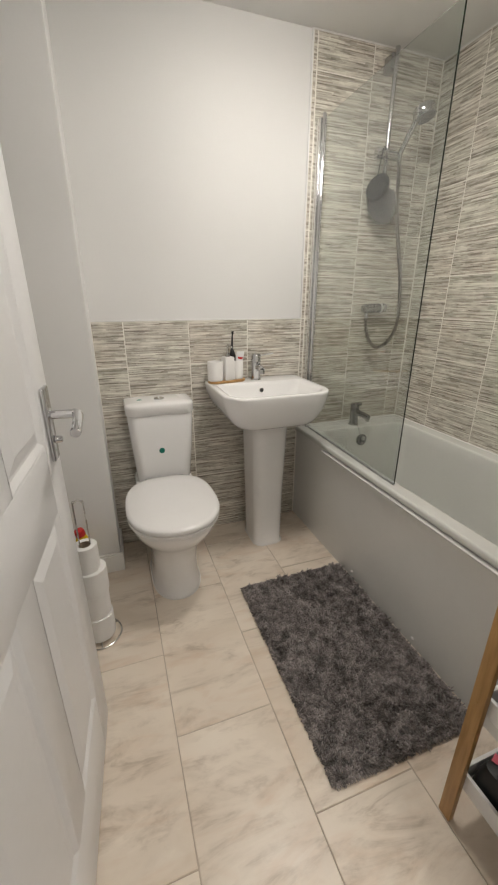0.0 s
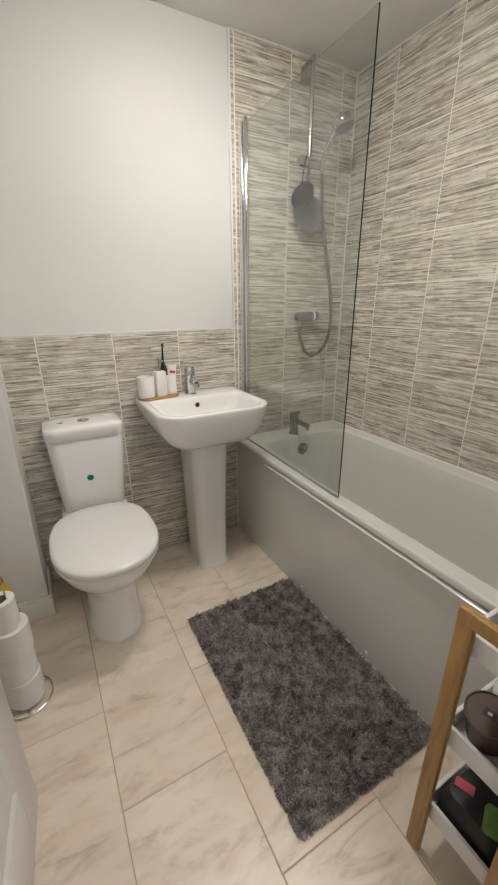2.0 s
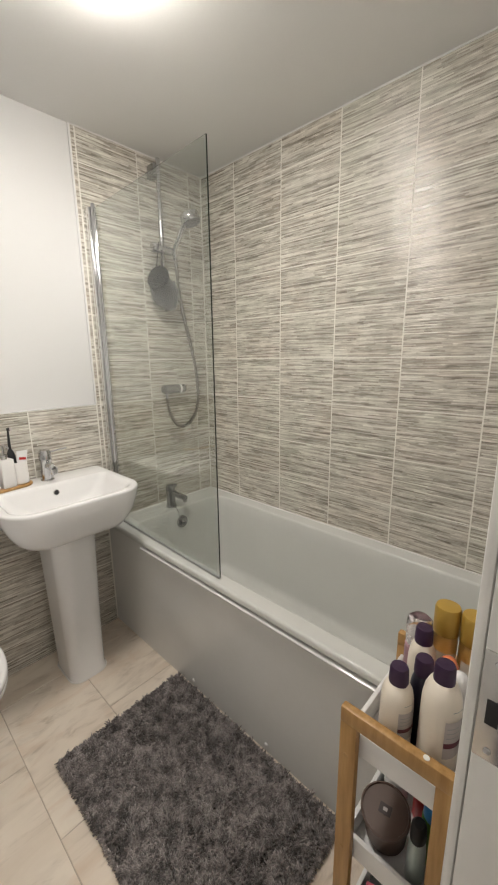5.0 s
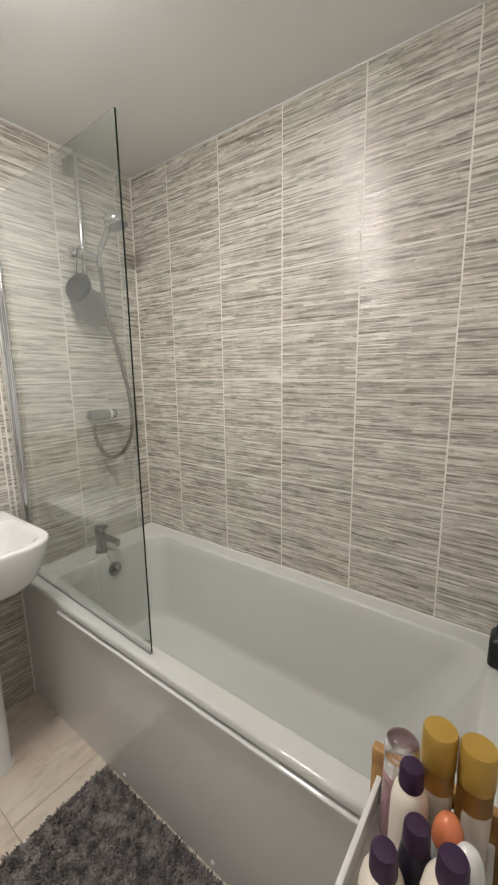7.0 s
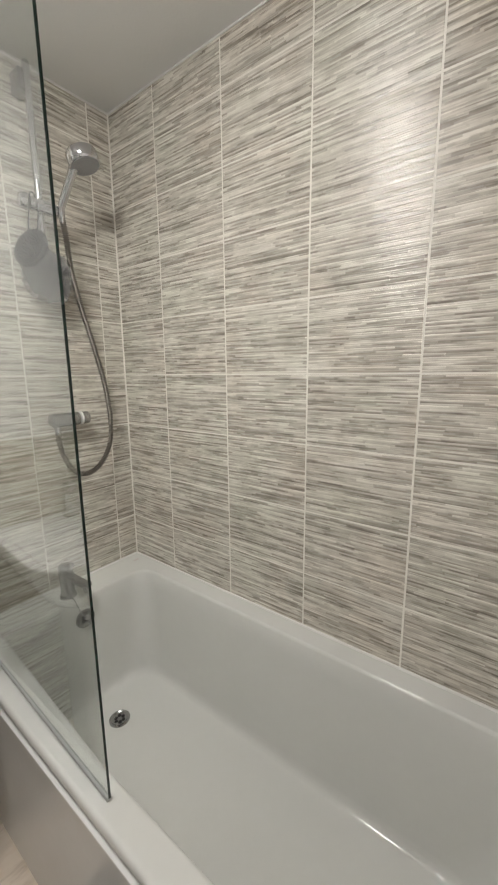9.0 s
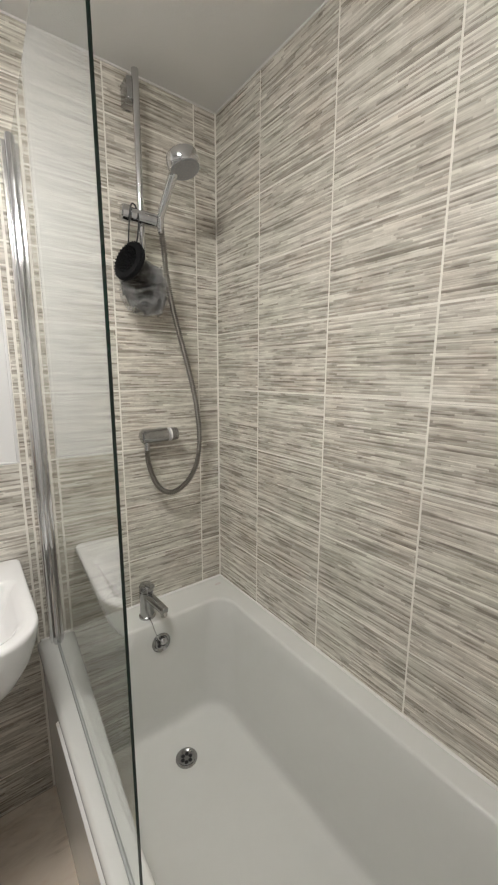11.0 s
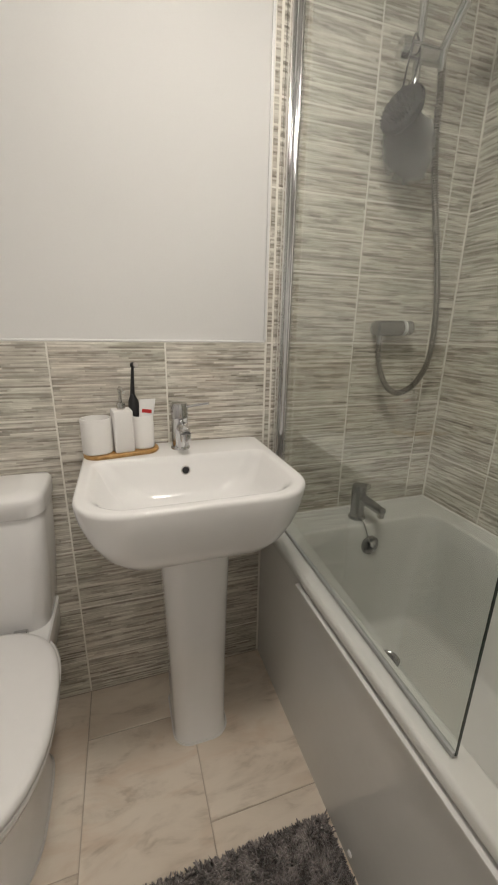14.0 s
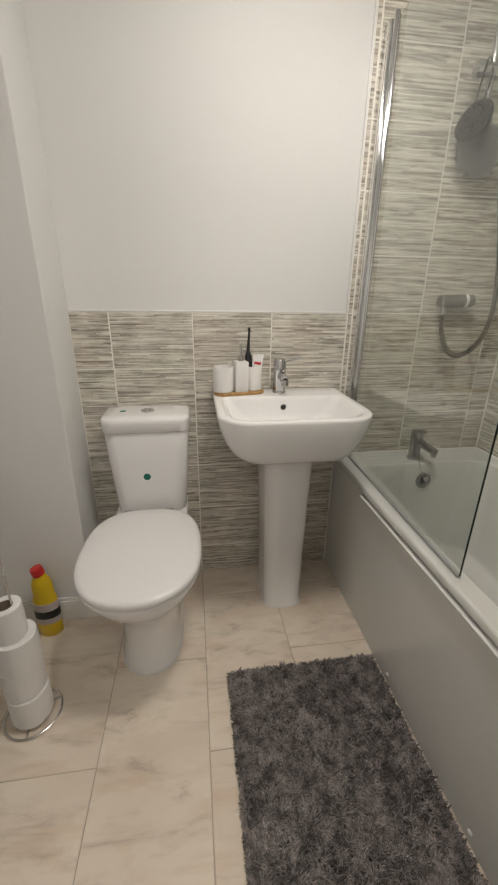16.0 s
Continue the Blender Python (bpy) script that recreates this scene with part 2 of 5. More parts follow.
GLOSS_PAINT = plain("white_gloss_door_paint", (0.82, 0.815, 0.82), 0.32, vary=0.02, scale=3, fine=70, relief=0.0003)
TRIM_PAINT = plain("white_satin_trim_paint", (0.80, 0.785, 0.755), 0.32, vary=0.02, scale=3, fine=70)
WOOD = wood_material()
MDF = plain("white_painted_board", (0.80, 0.79, 0.78), 0.35, vary=0.02, scale=5, fine=80)
RUG = rug_material()
BACKING = plain("dark_grey_rug_backing", (0.12, 0.108, 0.105), 0.95, vary=0.3, scale=20, fine=200, relief=0.002)
PAPER = plain("white_tissue_paper", (0.80, 0.785, 0.765), 0.95, vary=0.03, scale=15, fine=260, relief=0.0012)
CARDBOARD = plain("brown_cardboard", (0.28, 0.21, 0.15), 0.9, vary=0.12)
WHITE_MATT = plain("matt_white_ceramic", (0.74, 0.722, 0.70), 0.45, vary=0.02, scale=8, fine=90)
CREAM = plain("cream_plastic", (0.80, 0.72, 0.61), 0.3, vary=0.02)
PURPLE = plain("dark_purple_plastic", (0.032, 0.009, 0.042), 0.5, vary=0.12)
NAVY = plain("midnight_blue_plastic", (0.007, 0.006, 0.018), 0.3, vary=0.2)
GOLD = plain("gold_plastic", (0.50, 0.315, 0.06), 0.36, 0.3, vary=0.06)
ORANGE = plain("coral_orange_plastic", (0.72, 0.22, 0.10), 0.25)
WHITE_PLASTIC = plain("white_gloss_plastic", (0.80, 0.79, 0.78), 0.2, vary=0.02)
YELLOW = plain("yellow_plastic", (0.72, 0.50, 0.012), 0.3, vary=0.05)
RED = plain("red_plastic", (0.52, 0.02, 0.02), 0.35, vary=0.08)
BLACK = plain("black_plastic", (0.010, 0.010, 0.011), 0.5, vary=0.3)
DARK_GREEN = plain("blackish_green_plastic", (0.010, 0.016, 0.013), 0.4, vary=0.3)
TEAL = plain("teal_green_sticker", (0.0, 0.16, 0.115), 0.5, vary=0.08)
BROWN = plain("matt_brown_plastic", (0.105, 0.066, 0.052), 0.5, vary=0.1)
BROWN_DARK = plain("dark_brown_label", (0.035, 0.02, 0.018), 0.5, vary=0.1)
PALE_TEAL = plain("pale_teal_plastic", (0.50, 0.57, 0.54), 0.35, vary=0.05)
BLUE = plain("bright_blue_plastic", (0.05, 0.22, 0.50), 0.3, vary=0.08)
GREEN = plain("leaf_green_plastic", (0.12, 0.25, 0.05), 0.35, vary=0.1)
PINK = plain("pink_print", (0.55, 0.10, 0.15), 0.45, vary=0.1)
LABEL_GREY = plain("pale_grey_label", (0.50, 0.45, 0.43), 0.5, vary=0.05)
MAROON = plain("maroon_label_band", (0.12, 0.02, 0.035), 0.45, vary=0.1)
MESH_GREY = plain("grey_bath_net", (0.30, 0.295, 0.29), 0.8, vary=0.25, scale=25, fine=220, relief=0.004)
SCRUB = plain("black_scrub_rubber", (0.005, 0.005, 0.0055), 0.8, vary=0.3)
SCRUB.node_tree.nodes["Principled BSDF"].inputs["Specular IOR Level"].default_value = 0.15
MESH_GREY.node_tree.nodes["Principled BSDF"].inputs["Alpha"].default_value = 0.4
CARPET = plain("grey_hall_carpet", (0.22, 0.21, 0.22), 0.97, vary=0.2, scale=9, fine=300, relief=0.004)
DIFFUSER = lamp_material("lit_opal_diffuser", LAMP_STRENGTH)
HALL_FILL_DIFFUSER = lamp_material("hall_fill_diffuser", HALL_FILL_STRENGTH)


# ---- mesh helpers ----
def thing(name, at, label, category, group="", kind=""):
    ob = new(name)
    ob.location = at
    ob.empty_display_size = 0.05
    return tagged(ob, label, category, group, kind)


def root_of(ob):
    v = Vector((0, 0, 0))
    while ob is not None:
        v += ob.location
        ob = ob.parent
    return v


def part(name, bm, material, parent=None, label="", smooth=40.0):
    """Links a bmesh, made in world places, as one mesh object under a thing or part."""
    if parent is not None:
        bmesh.ops.translate(bm, verts=bm.verts, vec=-root_of(parent))
    bmesh.ops.recalc_face_normals(bm, faces=bm.faces)
    me = bpy.data.meshes.new(name)
    bm.to_mesh(me)
    bm.free()
    mats = material if isinstance(material, (list, tuple)) else [material]
    for m in mats:
        me.materials.append(m)
    if smooth:
        me.polygons.foreach_set("use_smooth", [True] * len(me.polygons))
        me.set_sharp_from_angle(angle=radians(smooth))
    ob = new(name, me)
    ob.parent = parent
    if label:
        tagged(ob, label)
    return ob


def setting(name, bm, material, label, category, smooth=0):
    return tagged(part(name, bm, material, None, "", smooth), label, category, "", "structure")


def box(x0, x1, y0, y1, z0, z1, bevel=0.0, seg=2, bm=None):
    own = bmesh.new()
    bmesh.ops.create_cube(own, size=1, matrix=Matrix.LocRotScale(((x0 + x1) / 2, (y0 + y1) / 2, (z0 + z1) / 2), None, (x1 - x0, y1 - y0, z1 - z0)))
    if bevel:
        bmesh.ops.bevel(own, geom=own.edges[:], offset=bevel, segments=seg, profile=0.5, affect="EDGES")
    return join(bm, own)


def join(bm, own):
    if bm is None:
        return own
    me = bpy.data.meshes.new("tmp")
    own.to_mesh(me)
    own.free()
    bm.from_mesh(me)
    bpy.data.meshes.remove(me)
    return bm


def moved(bm, m):
    bmesh.ops.transform(bm, matrix=m, verts=bm.verts)
    return bm


def loft(loops, cap0=True, cap1=True, bm=None, ring=False):
    """Skin through closed loops of equal length."""
    bm = bm or bmesh.new()
    rows = [[bm.verts.new(p) for p in loop] for loop in loops]
    n = len(rows[0])
    pairs = list(zip(rows, rows[1:])) + ([(rows[-1], rows[0])] if ring else [])
    for a, b in pairs:
        for i in range(n):
            bm.faces.new((a[i], a[(i + 1) % n], b[(i + 1) % n], b[i]))
    if not ring and cap0:
        bm.faces.new(rows[0][::-1])
    if not ring and cap1:
        bm.faces.new(rows[-1])
    return bm


def rrect(x0, x1, y0, y1, z, r_front, r_back=None, n=8):
    """A rounded rectangle; front is towards lower y."""
    r_back = r_front if r_back is None else r_back
    pts = []
    for cx, cy, r, a0 in ((x1, y1, r_back, 0), (x0, y1, r_back, 90), (x0, y0, r_front, 180), (x1, y0, r_front, 270)):
        mx, my = (cx - r if cx == x1 else cx + r), (cy - r if cy == y1 else cy + r)
        for i in range(n + 1):
            a = radians(a0 + 90 * i / n)
            pts.append((mx + r * math.cos(a), my + r * math.sin(a), z))
    return pts


def circle(c, r, n, axis=(0, 0, 1), ry=None):
    q = Vector(axis).normalized().to_track_quat("Z", "Y")
    return [Vector(c) + q @ Vector((r * math.cos(2 * math.pi * i / n), (ry or r) * math.sin(2 * math.pi * i / n), 0)) for i in range(n)]


def lathe(c, profile, n=28, axis=(0, 0, 1), ry=1.0, bm=None):
    """A turned shape: (radius, height) pairs along axis from c."""
    q = Vector(axis).normalized()
    return loft([circle(Vector(c) + q * h, max(r, 0.0002), n, axis, max(r, 0.0002) * ry) for r, h in profile], bm=bm)


def rod(a, b, r0, r1=None, n=16, round_ends=0.0, bm=None):
    a, b = Vector(a), Vector(b)
    r1 = r0 if r1 is None else r1
    L = (b - a).length
    e = min(round_ends, L * 0.45, r0 * 0.98, r1 * 0.98)
    prof = [(r0 - e, 0), (r0, e), (r1, L - e), (r1 - e, L)] if e else [(r0, 0), (r1, L)]
    return lathe(a, prof, n, b - a, bm=bm)


def smooth_path(pts, steps=10, closed=False):
    pts = [Vector(p) for p in pts]
    out, n = [], len(pts)
    for i in range(n if closed else n - 1):
        p0, p1, p2, p3 = (pts[(i + k) % n] if closed else pts[max(0, min(n - 1, i + k))] for k in (-1, 0, 1, 2))
        for s in range(steps):
            t = s / steps
            out.append(0.5 * ((2 * p1) + (p2 - p0) * t + (2 * p0 - 5 * p1 + 4 * p2 - p3) * t * t + (3 * p1 - p0 - 3 * p2 + p3) * t ** 3))
    if not closed:
        out.append(pts[-1])
    return out


def tube(path, r, n=8, closed=False, bm=None):
    """A tube along points; r is a radius or a function of the index."""
    path = [Vector(p) for p in path]
    loops, up = [], Vector((0.13, 0.21, 1)).normalized()
    N = len(path)
    for i, p in enumerate(path):
        d = (path[(i + 1) % N] - path[i - 1]) if closed else (path[min(i + 1, N - 1)] - path[max(i - 1, 0)])
        d.normalize()
        side = d.cross(up)
        if side.length < 1e-4:
            side = d.orthogonal()
        side.normalize()
        up = side.cross(d).normalized()
        rr = r(i) if callable(r) else r
        loops.append([p + rr * (math.cos(2 * math.pi * k / n) * side + math.sin(2 * math.pi * k / n) * up) for k in range(n)])
    return loft(loops, bm=bm, ring=closed)


# ---- setting: walls, floor, ceiling ----
T = 0.12
floor = setting("floor", box(X0 - T, X1 + T, Y0 - 0.05, Y1 + T, -0.12, -0.0025), FLOOR_GROUT, "cream marbled ceramic floor tiles with thin grey joints", "floor")
ceiling = setting("ceiling", box(X0 - T, X1 + T, -1.1, Y1 + T, H, H + 0.1), CEILING, "plain matt white painted ceiling", "ceiling")
wall_far = setting("wall_far", box(X0 - T, X1 + T, Y1 + 0.008, Y1 + T, -0.1, H), PLASTER, "white wall with taupe half-tiling behind toilet and basin", "wall")
wall_right = setting("wall_right", box(X1 + 0.009, X1 + T, -1.1, Y1 + 0.008, -0.1, H), PLASTER, "wall fully clad in streaked taupe tiles beside the bath", "wall")
wall_left = setting("wall_left", box(X0 - T, X0, -1.1, Y1 + 0.008, -0.1, H), PLASTER, "plain white painted wall behind the door", "wall")
BOX_X, BOX_Y = 0.193, 1.968
boxing = setting("wall_boxing", box(X0, BOX_X, BOX_Y, Y1 + 0.008, -0.1, H, 0.003), PLASTER, "white painted pipe boxing in the corner by the toilet", "wall")

# door wall with its opening
JL, JR, JT, WB = 0.035, 0.815, 1.99, 0.362
bm = box(X0, JL - 0.03, WB, Y0, -0.1, H)
box(JR + 0.03, X1 + 0.009, WB, Y0, -0.1, H, bm=bm)
box(JL - 0.03, JR + 0.03, WB, Y0, JT + 0.03, H, bm=bm)
wall_near = setting("wall_near", bm, PLASTER, "white painted wall with the bathroom doorway", "wall")
bm = box(X0, X1, -1.1 - T, -1.1, -0.1, H)
hall_wall = setting("wall_hall", bm, PLASTER, "plain white hallway wall opposite the bathroom", "wall")
hall_floor = setting("hall_floor", box(X0 - T, X1 + T, -1.1 - T, Y0 - 0.05, -0.12, 0.004), CARPET, "grey short-pile carpet in the hallway", "floor")

# door lining, stops and architraves
door_frame = tagged(new("door_frame"), "white painted door lining with architraves and latch plate", "door frame", "", "structure")
for x0, x1 in ((JL - 0.028, JL), (JR, JR + 0.028)):
    part("jamb", box(x0, x1, WB - 0.002, Y0 + (-0.001 if x0 == JR else 0.004), 0.0, JT, 0.002), TRIM_PAINT, door_frame)
part("head", box(JL - 0.028, JR + 0.028, WB - 0.002, Y0 + 0.004, JT, JT + 0.028, 0.002), TRIM_PAINT, door_frame)
for x0, x1 in ((JL + 0.0005, JL + 0.012), (JR - 0.012, JR - 0.0005)):
    part("stop", box(x0, x1, WB + 0.01, Y0 - 0.045, 0.0, JT - 0.012, 0.002), TRIM_PAINT, door_frame)
part("stop", box(JL, JR, WB + 0.01, Y0 - 0.045, JT - 0.012, JT - 0.0005, 0.002), TRIM_PAINT, door_frame)
for y0, y1 in ((Y0 + 0.0005, Y0 + 0.0125), (WB - 0.016, WB - 0.0005)):
    for x0, x1 in ((JL - 0.073, JL - 0.006), (JR + 0.006, JR + 0.073)):
        part("architrave", box(x0, x1, y0, y1, 0.0, JT + 0.006, 0.005), TRIM_PAINT, door_frame)
    part("architrave", box(JL - 0.073, JR + 0.073, y0, y1, JT + 0.0065, JT + 0.073, 0.005), TRIM_PAINT, door_frame)
plate = part("strike_plate", box(JR - 0.002, JR + 0.001, 0.450, 0.4775, 0.945, 1.075, 0.0008), STEEL, door_frame, "satin steel latch plate")
part("latch_hole", box(JR - 0.0026, JR - 0.0018, 0.458, 0.470, 0.99, 1.02), BLACK, plate)
part("screw", lathe((JR - 0.002, 0.464, 0.957), [(0.004, 0), (0.0035, 0.001), (0, 0.0012)], 12, (-1, 0, 0)), CHROME, plate)
part("screw", lathe((JR - 0.002, 0.464, 1.063), [(0.004, 0), (0.0035, 0.001), (0, 0.0012)], 12, (-1, 0, 0)), CHROME, plate)

# skirting
baseboard = tagged(new("baseboard"), "low white painted skirting board", "skirting", "", "structure")


def skirt(x0, x1, y0, y1):
    bm = box(x0, x1, y0, y1, 0.0, 0.088, 0.001)
    box(min(x0, x1) , max(x0, x1), y0 + (0.004 if y1 - y0 < 0.05 and x1 - x0 > 0.05 else 0), y1, 0.088, 0.1, 0.003, bm=bm)
    part("board", bm, TRIM_PAINT, baseboard)


skirt(X0, BOX_X + 0.012, BOX_Y - 0.013, BOX_Y - 0.0005)
skirt(BOX_X + 0.0005, BOX_X + 0.012, BOX_Y, Y1 - 0.002)
skirt(X0 + 0.0005, X0 + 0.013, Y0, BOX_Y - 0.013)
skirt(JR + 0.0735, 1.21, Y0 + 0.0005, Y0 + 0.013)

# ---- bath ----
bath = thing("bath", (1.57, 1.32, 0), "white acrylic bath with front panel against taupe tiles", "bath")
BX0, BX1, BY0, BY1 = 1.2195, X1 - 0.001, Y0 + 0.002, Y1 - 0.001


def tub_mesh():
    rows = [rrect(BX0, BX1, BY0, BY1, RIM - 0.022, 0.004, n=10),
            rrect(BX0, BX1, BY0, BY1, RIM - 0.008, 0.006, n=10),
            rrect(BX0 + 0.003, BX1 - 0.001, BY0 + 0.001, BY1 - 0.001, RIM - 0.002, 0.008, n=10),
            rrect(BX0 + 0.009, BX1 - 0.002, BY0 + 0.002, BY1 - 0.002, RIM, 0.012, n=10),
            rrect(BX0 + 0.012, BX1 - 0.003, BY0 + 0.003, BY1 - 0.003, RIM, 0.014, n=10),
            rrect(1.276, 1.858, 0.548, 2.058, RIM, 0.070, n=10),
            rrect(1.279, 1.855, 0.551, 2.055, RIM - 0.0001, 0.070, n=10),
            rrect(1.2835, 1.851, 0.556, 2.051, RIM - 0.0025, 0.070, n=10),
            rrect(1.2865, 1.848, 0.561, 2.0475, RIM - 0.009, 0.072, n=10),
            rrect(1.295, 1.842, 0.582, 2.043, 0.50, 0.080, n=10),
            rrect(1.312, 1.830, 0.660, 2.037, 0.36, 0.098, n=10),
            rrect(1.332, 1.818, 0.735, 2.031, 0.24, 0.11, n=10),
            rrect(1.341, 1.811, 0.768, 2.026, 0.182, 0.105, n=10),
            rrect(1.347, 1.806, 0.778, 2.021, 0.166, 0.103, n=10),
            rrect(1.356, 1.799, 0.790, 2.013, 0.156, 0.098, n=10),
            rrect(1.370, 1.787, 0.806, 2.001, 0.1515, 0.09, n=10),
            rrect(1.45, 1.715, 0.95, 1.92, 0.146, 0.09, n=10)]
    return loft(rows, cap0=False)


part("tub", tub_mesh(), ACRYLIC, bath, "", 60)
panel_bm = loft([[(x, y, z) for x, z in ((1.229, 0.0), (1.229, RIM - 0.047), (1.2165, RIM - 0.0435), (1.2140, RIM - 0.040), (1.2145, RIM - 0.037), (1.2185, RIM - 0.0345), (1.230, RIM - 0.0325), (1.230, RIM - 0.0225), (1.242, RIM - 0.0225), (1.242, 0.0))] for y in (BY0, 0.9, 1.4, 1.84, 1.872)])
box(1.229, 1.242, 1.872, BY1, 0.0, RIM - 0.0225, bm=panel_bm)
panel = part("panel", panel_bm, PANEL, bath, "glossy white bath panel with a moulded ridge", 35)
for y in (1.538, 1.131):
    part("screw_cap", lathe((1.2292, y, 0.03), [(0.0075, 0), (0.0075, 0.002), (0.005, 0.005), (0, 0.006)], 14, (-1, 0, 0)), WHITE_PLASTIC, panel, "white screw cap")
drain = part("waste", lathe((1.586, 1.882, 0.1462), [(0.036, 0), (0.036, 0.003), (0.030, 0.005), (0.026, 0.002), (0.024, 0.0012)], 28), DARK_CHROME, bath, "round chrome waste with black holes")
for k in range(6):
    a = math.radians(60 * k)
    part("hole", lathe((1.586 + 0.014 * math.cos(a), 1.882 + 0.014 * math.sin(a), 0.1474), [(0.0064, 0), (0.0064, 0.0006)], 12), BLACK, drain)
OV = Vector((1.580, 2.0425, 0.487))
ovf = part("overflow", lathe(OV, [(0.034, 0), (0.034, 0.004), (0.028, 0.009), (0.024, 0.006), (0.0225, 0.004)], 28, (0, -1, 0.07)), DARK_CHROME, bath, "round chrome overflow with dark slots")
for k in range(4):
    a = math.radians(45 + 90 * k)
    part("slot", lathe(OV + Vector((0.011 * math.cos(a), -0.0045, 0.011 * math.sin(a))), [(0.0074, 0), (0.0074, 0.001)], 12, (0, -1, 0.07)), BLACK, ovf)
part("plug", lathe(OV + Vector((0.004, -0.008, 0.008)), [(0.012, 0), (0.0115, 0.005), (0.006, 0.008)], 18, (0, -1, 0.2)), CHROME, ovf)
chain = smooth_path([(1.556, 2.075, RIM + 0.003), (1.553, 2.052, RIM + 0.004), (1.557, 2.038, 0.545), (1.570, 2.032, 0.507), (1.584, 2.030, 0.495)], 10)
part("chain", tube(chain, lambda i: 0.0016 if i % 2 else 0.0024, 6), CHROME, bath, "thin plug chain")
badge = part("badge", box(1.860, 1.886, 2.125, 2.136, RIM - 0.0005, RIM + 0.0006), LABEL_GREY, bath, "tiny grey maker's mark")

# sealant beads where the bath meets the tiles
sealant = tagged(new("sealant"), "white silicone bead around the bath rim", "sealant", "", "structure")
part("bead", tube([(X1 - 0.002, BY0, RIM), (X1 - 0.002, Y1 - 0.002, RIM)], 0.005, 8), WHITE_MATT, sealant)
part("bead", tube([(1.232, Y1 - 0.002, RIM), (X1 - 0.002, Y1 - 0.002, RIM)], 0.005, 8), WHITE_MATT, sealant)

# bath filler tap
bath_tap = thing("bath_tap", (1.558, 2.103, RIM), "chrome single-lever bath filler on the bath rim", "tap")
c = Vector((1.558, 2.103, RIM))
part("body", lathe(c, [(0.029, 0), (0.029, 0.006), (0.024, 0.010), (0.0235, 0.075), (0.0245, 0.08), (0.0245, 0.098)], 26), DARK_CHROME, bath_tap)
part("spout", rod(c + Vector((0.004, -0.012, 0.080)), c + Vector((0.022, -0.108, 0.066)), 0.0165, 0.0145, 20, 0.003), DARK_CHROME, bath_tap)
part("aerator", rod(c + Vector((0.020, -0.098, 0.062)), c + Vector((0.021, -0.099, 0.044)), 0.0115, 0.0115, 16, 0.002), STEEL, bath_tap)
part("lever_cap", lathe(c + Vector((0, 0, 0.100)), [(0.0245, 0), (0.0245, 0.018), (0.020, 0.024), (0, 0.026)], 26), DARK_CHROME, bath_tap)
part("lever", tube(smooth_path([c + Vector((0, 0.004, 0.118)), c + Vector((0.003, -0.016, 0.126)), c + Vector((0.007, -0.040, 0.131))], 5), 0.0095, 12), DARK_CHROME, bath_tap)

# dark wash bottle at the bath's near corner
wash = thing("wash_bottle", (1.81, 0.522, RIM), "blackish green squat bottle standing on the bath rim", "bottle")
rows = [rrect(1.768 + i, 1.850 - i, 0.512 + i, 0.562 - i, RIM + h, 0.016, n=5) for i, h in ((0.006, 0.0), (0.0, 0.006), (0.0, 0.075), (0.004, 0.086), (0.016, 0.094))]
part("body", loft(rows), DARK_GREEN, wash)
part("cap", lathe((1.809, 0.537, RIM + 0.0945), [(0.013, 0), (0.013, 0.016), (0.011, 0.018)], 18), BLACK, wash)

# ---- glass bath screen ----
screen = thing("bath_screen", (1.25, 1.77, RIM), "clear glass bath screen on a polished wall profile", "shower screen")
GZ0, GZ1 = RIM + 0.008, 1.998
hx, hy, ex, ey = 1.276, 2.140, 1.252, 1.372
d = Vector((ex - hx, ey - hy, 0))
dn = d.normalized()
turn = math.atan2(-d.x, d.y) + math.pi


def slab(u0, u1, v0, v1, z0, z1, bevel=0.0):
    """A box along the pane: u from the hinge, v across."""
    own = box(v0, v1, -u1, -u0, z0, z1, bevel)
    return moved(own, Matrix.Translation((hx, hy, 0)) @ Matrix.Rotation(turn, 4, "Z"))


L = d.length
pane = part("pane", slab(0.012, L - 0.0015, -0.0021, 0.0021, GZ0, GZ1), GLASS, screen, "clear slightly green glass pane", 0)
pane.visible_shadow = False
part("free_edge", slab(L - 0.0013, L, -0.0022, 0.0022, GZ0, GZ1), EDGE, screen, "dark green polished glass edge", 0)
part("bottom_seal", slab(0.012, L - 0.002, -0.0055, 0.0055, RIM + 0.001, RIM + 0.012, 0.002), SEAL, screen, "grey wipe seal along the bath rim")
part("pivot_post", lathe((hx - 0.004, hy, RIM + 0.002), [(0.0095, 0), (0.0095, GZ1 + 0.012 - RIM), (0.0075, GZ1 + 0.017 - RIM), (0, GZ1 + 0.018 - RIM)], 24), CHROME, screen, "round chrome pivot post")
part("glass_clamp", slab(0.007, 0.016, -0.0042, 0.0042, GZ0, GZ1, 0.0015), ALUMINIUM, screen)
part("wall_profile", box(1.2545, 1.2730, 2.146, Y1 + 0.001, RIM + 0.002, GZ1 + 0.004, 0.0015), ALUMINIUM, screen, "polished aluminium wall channel")

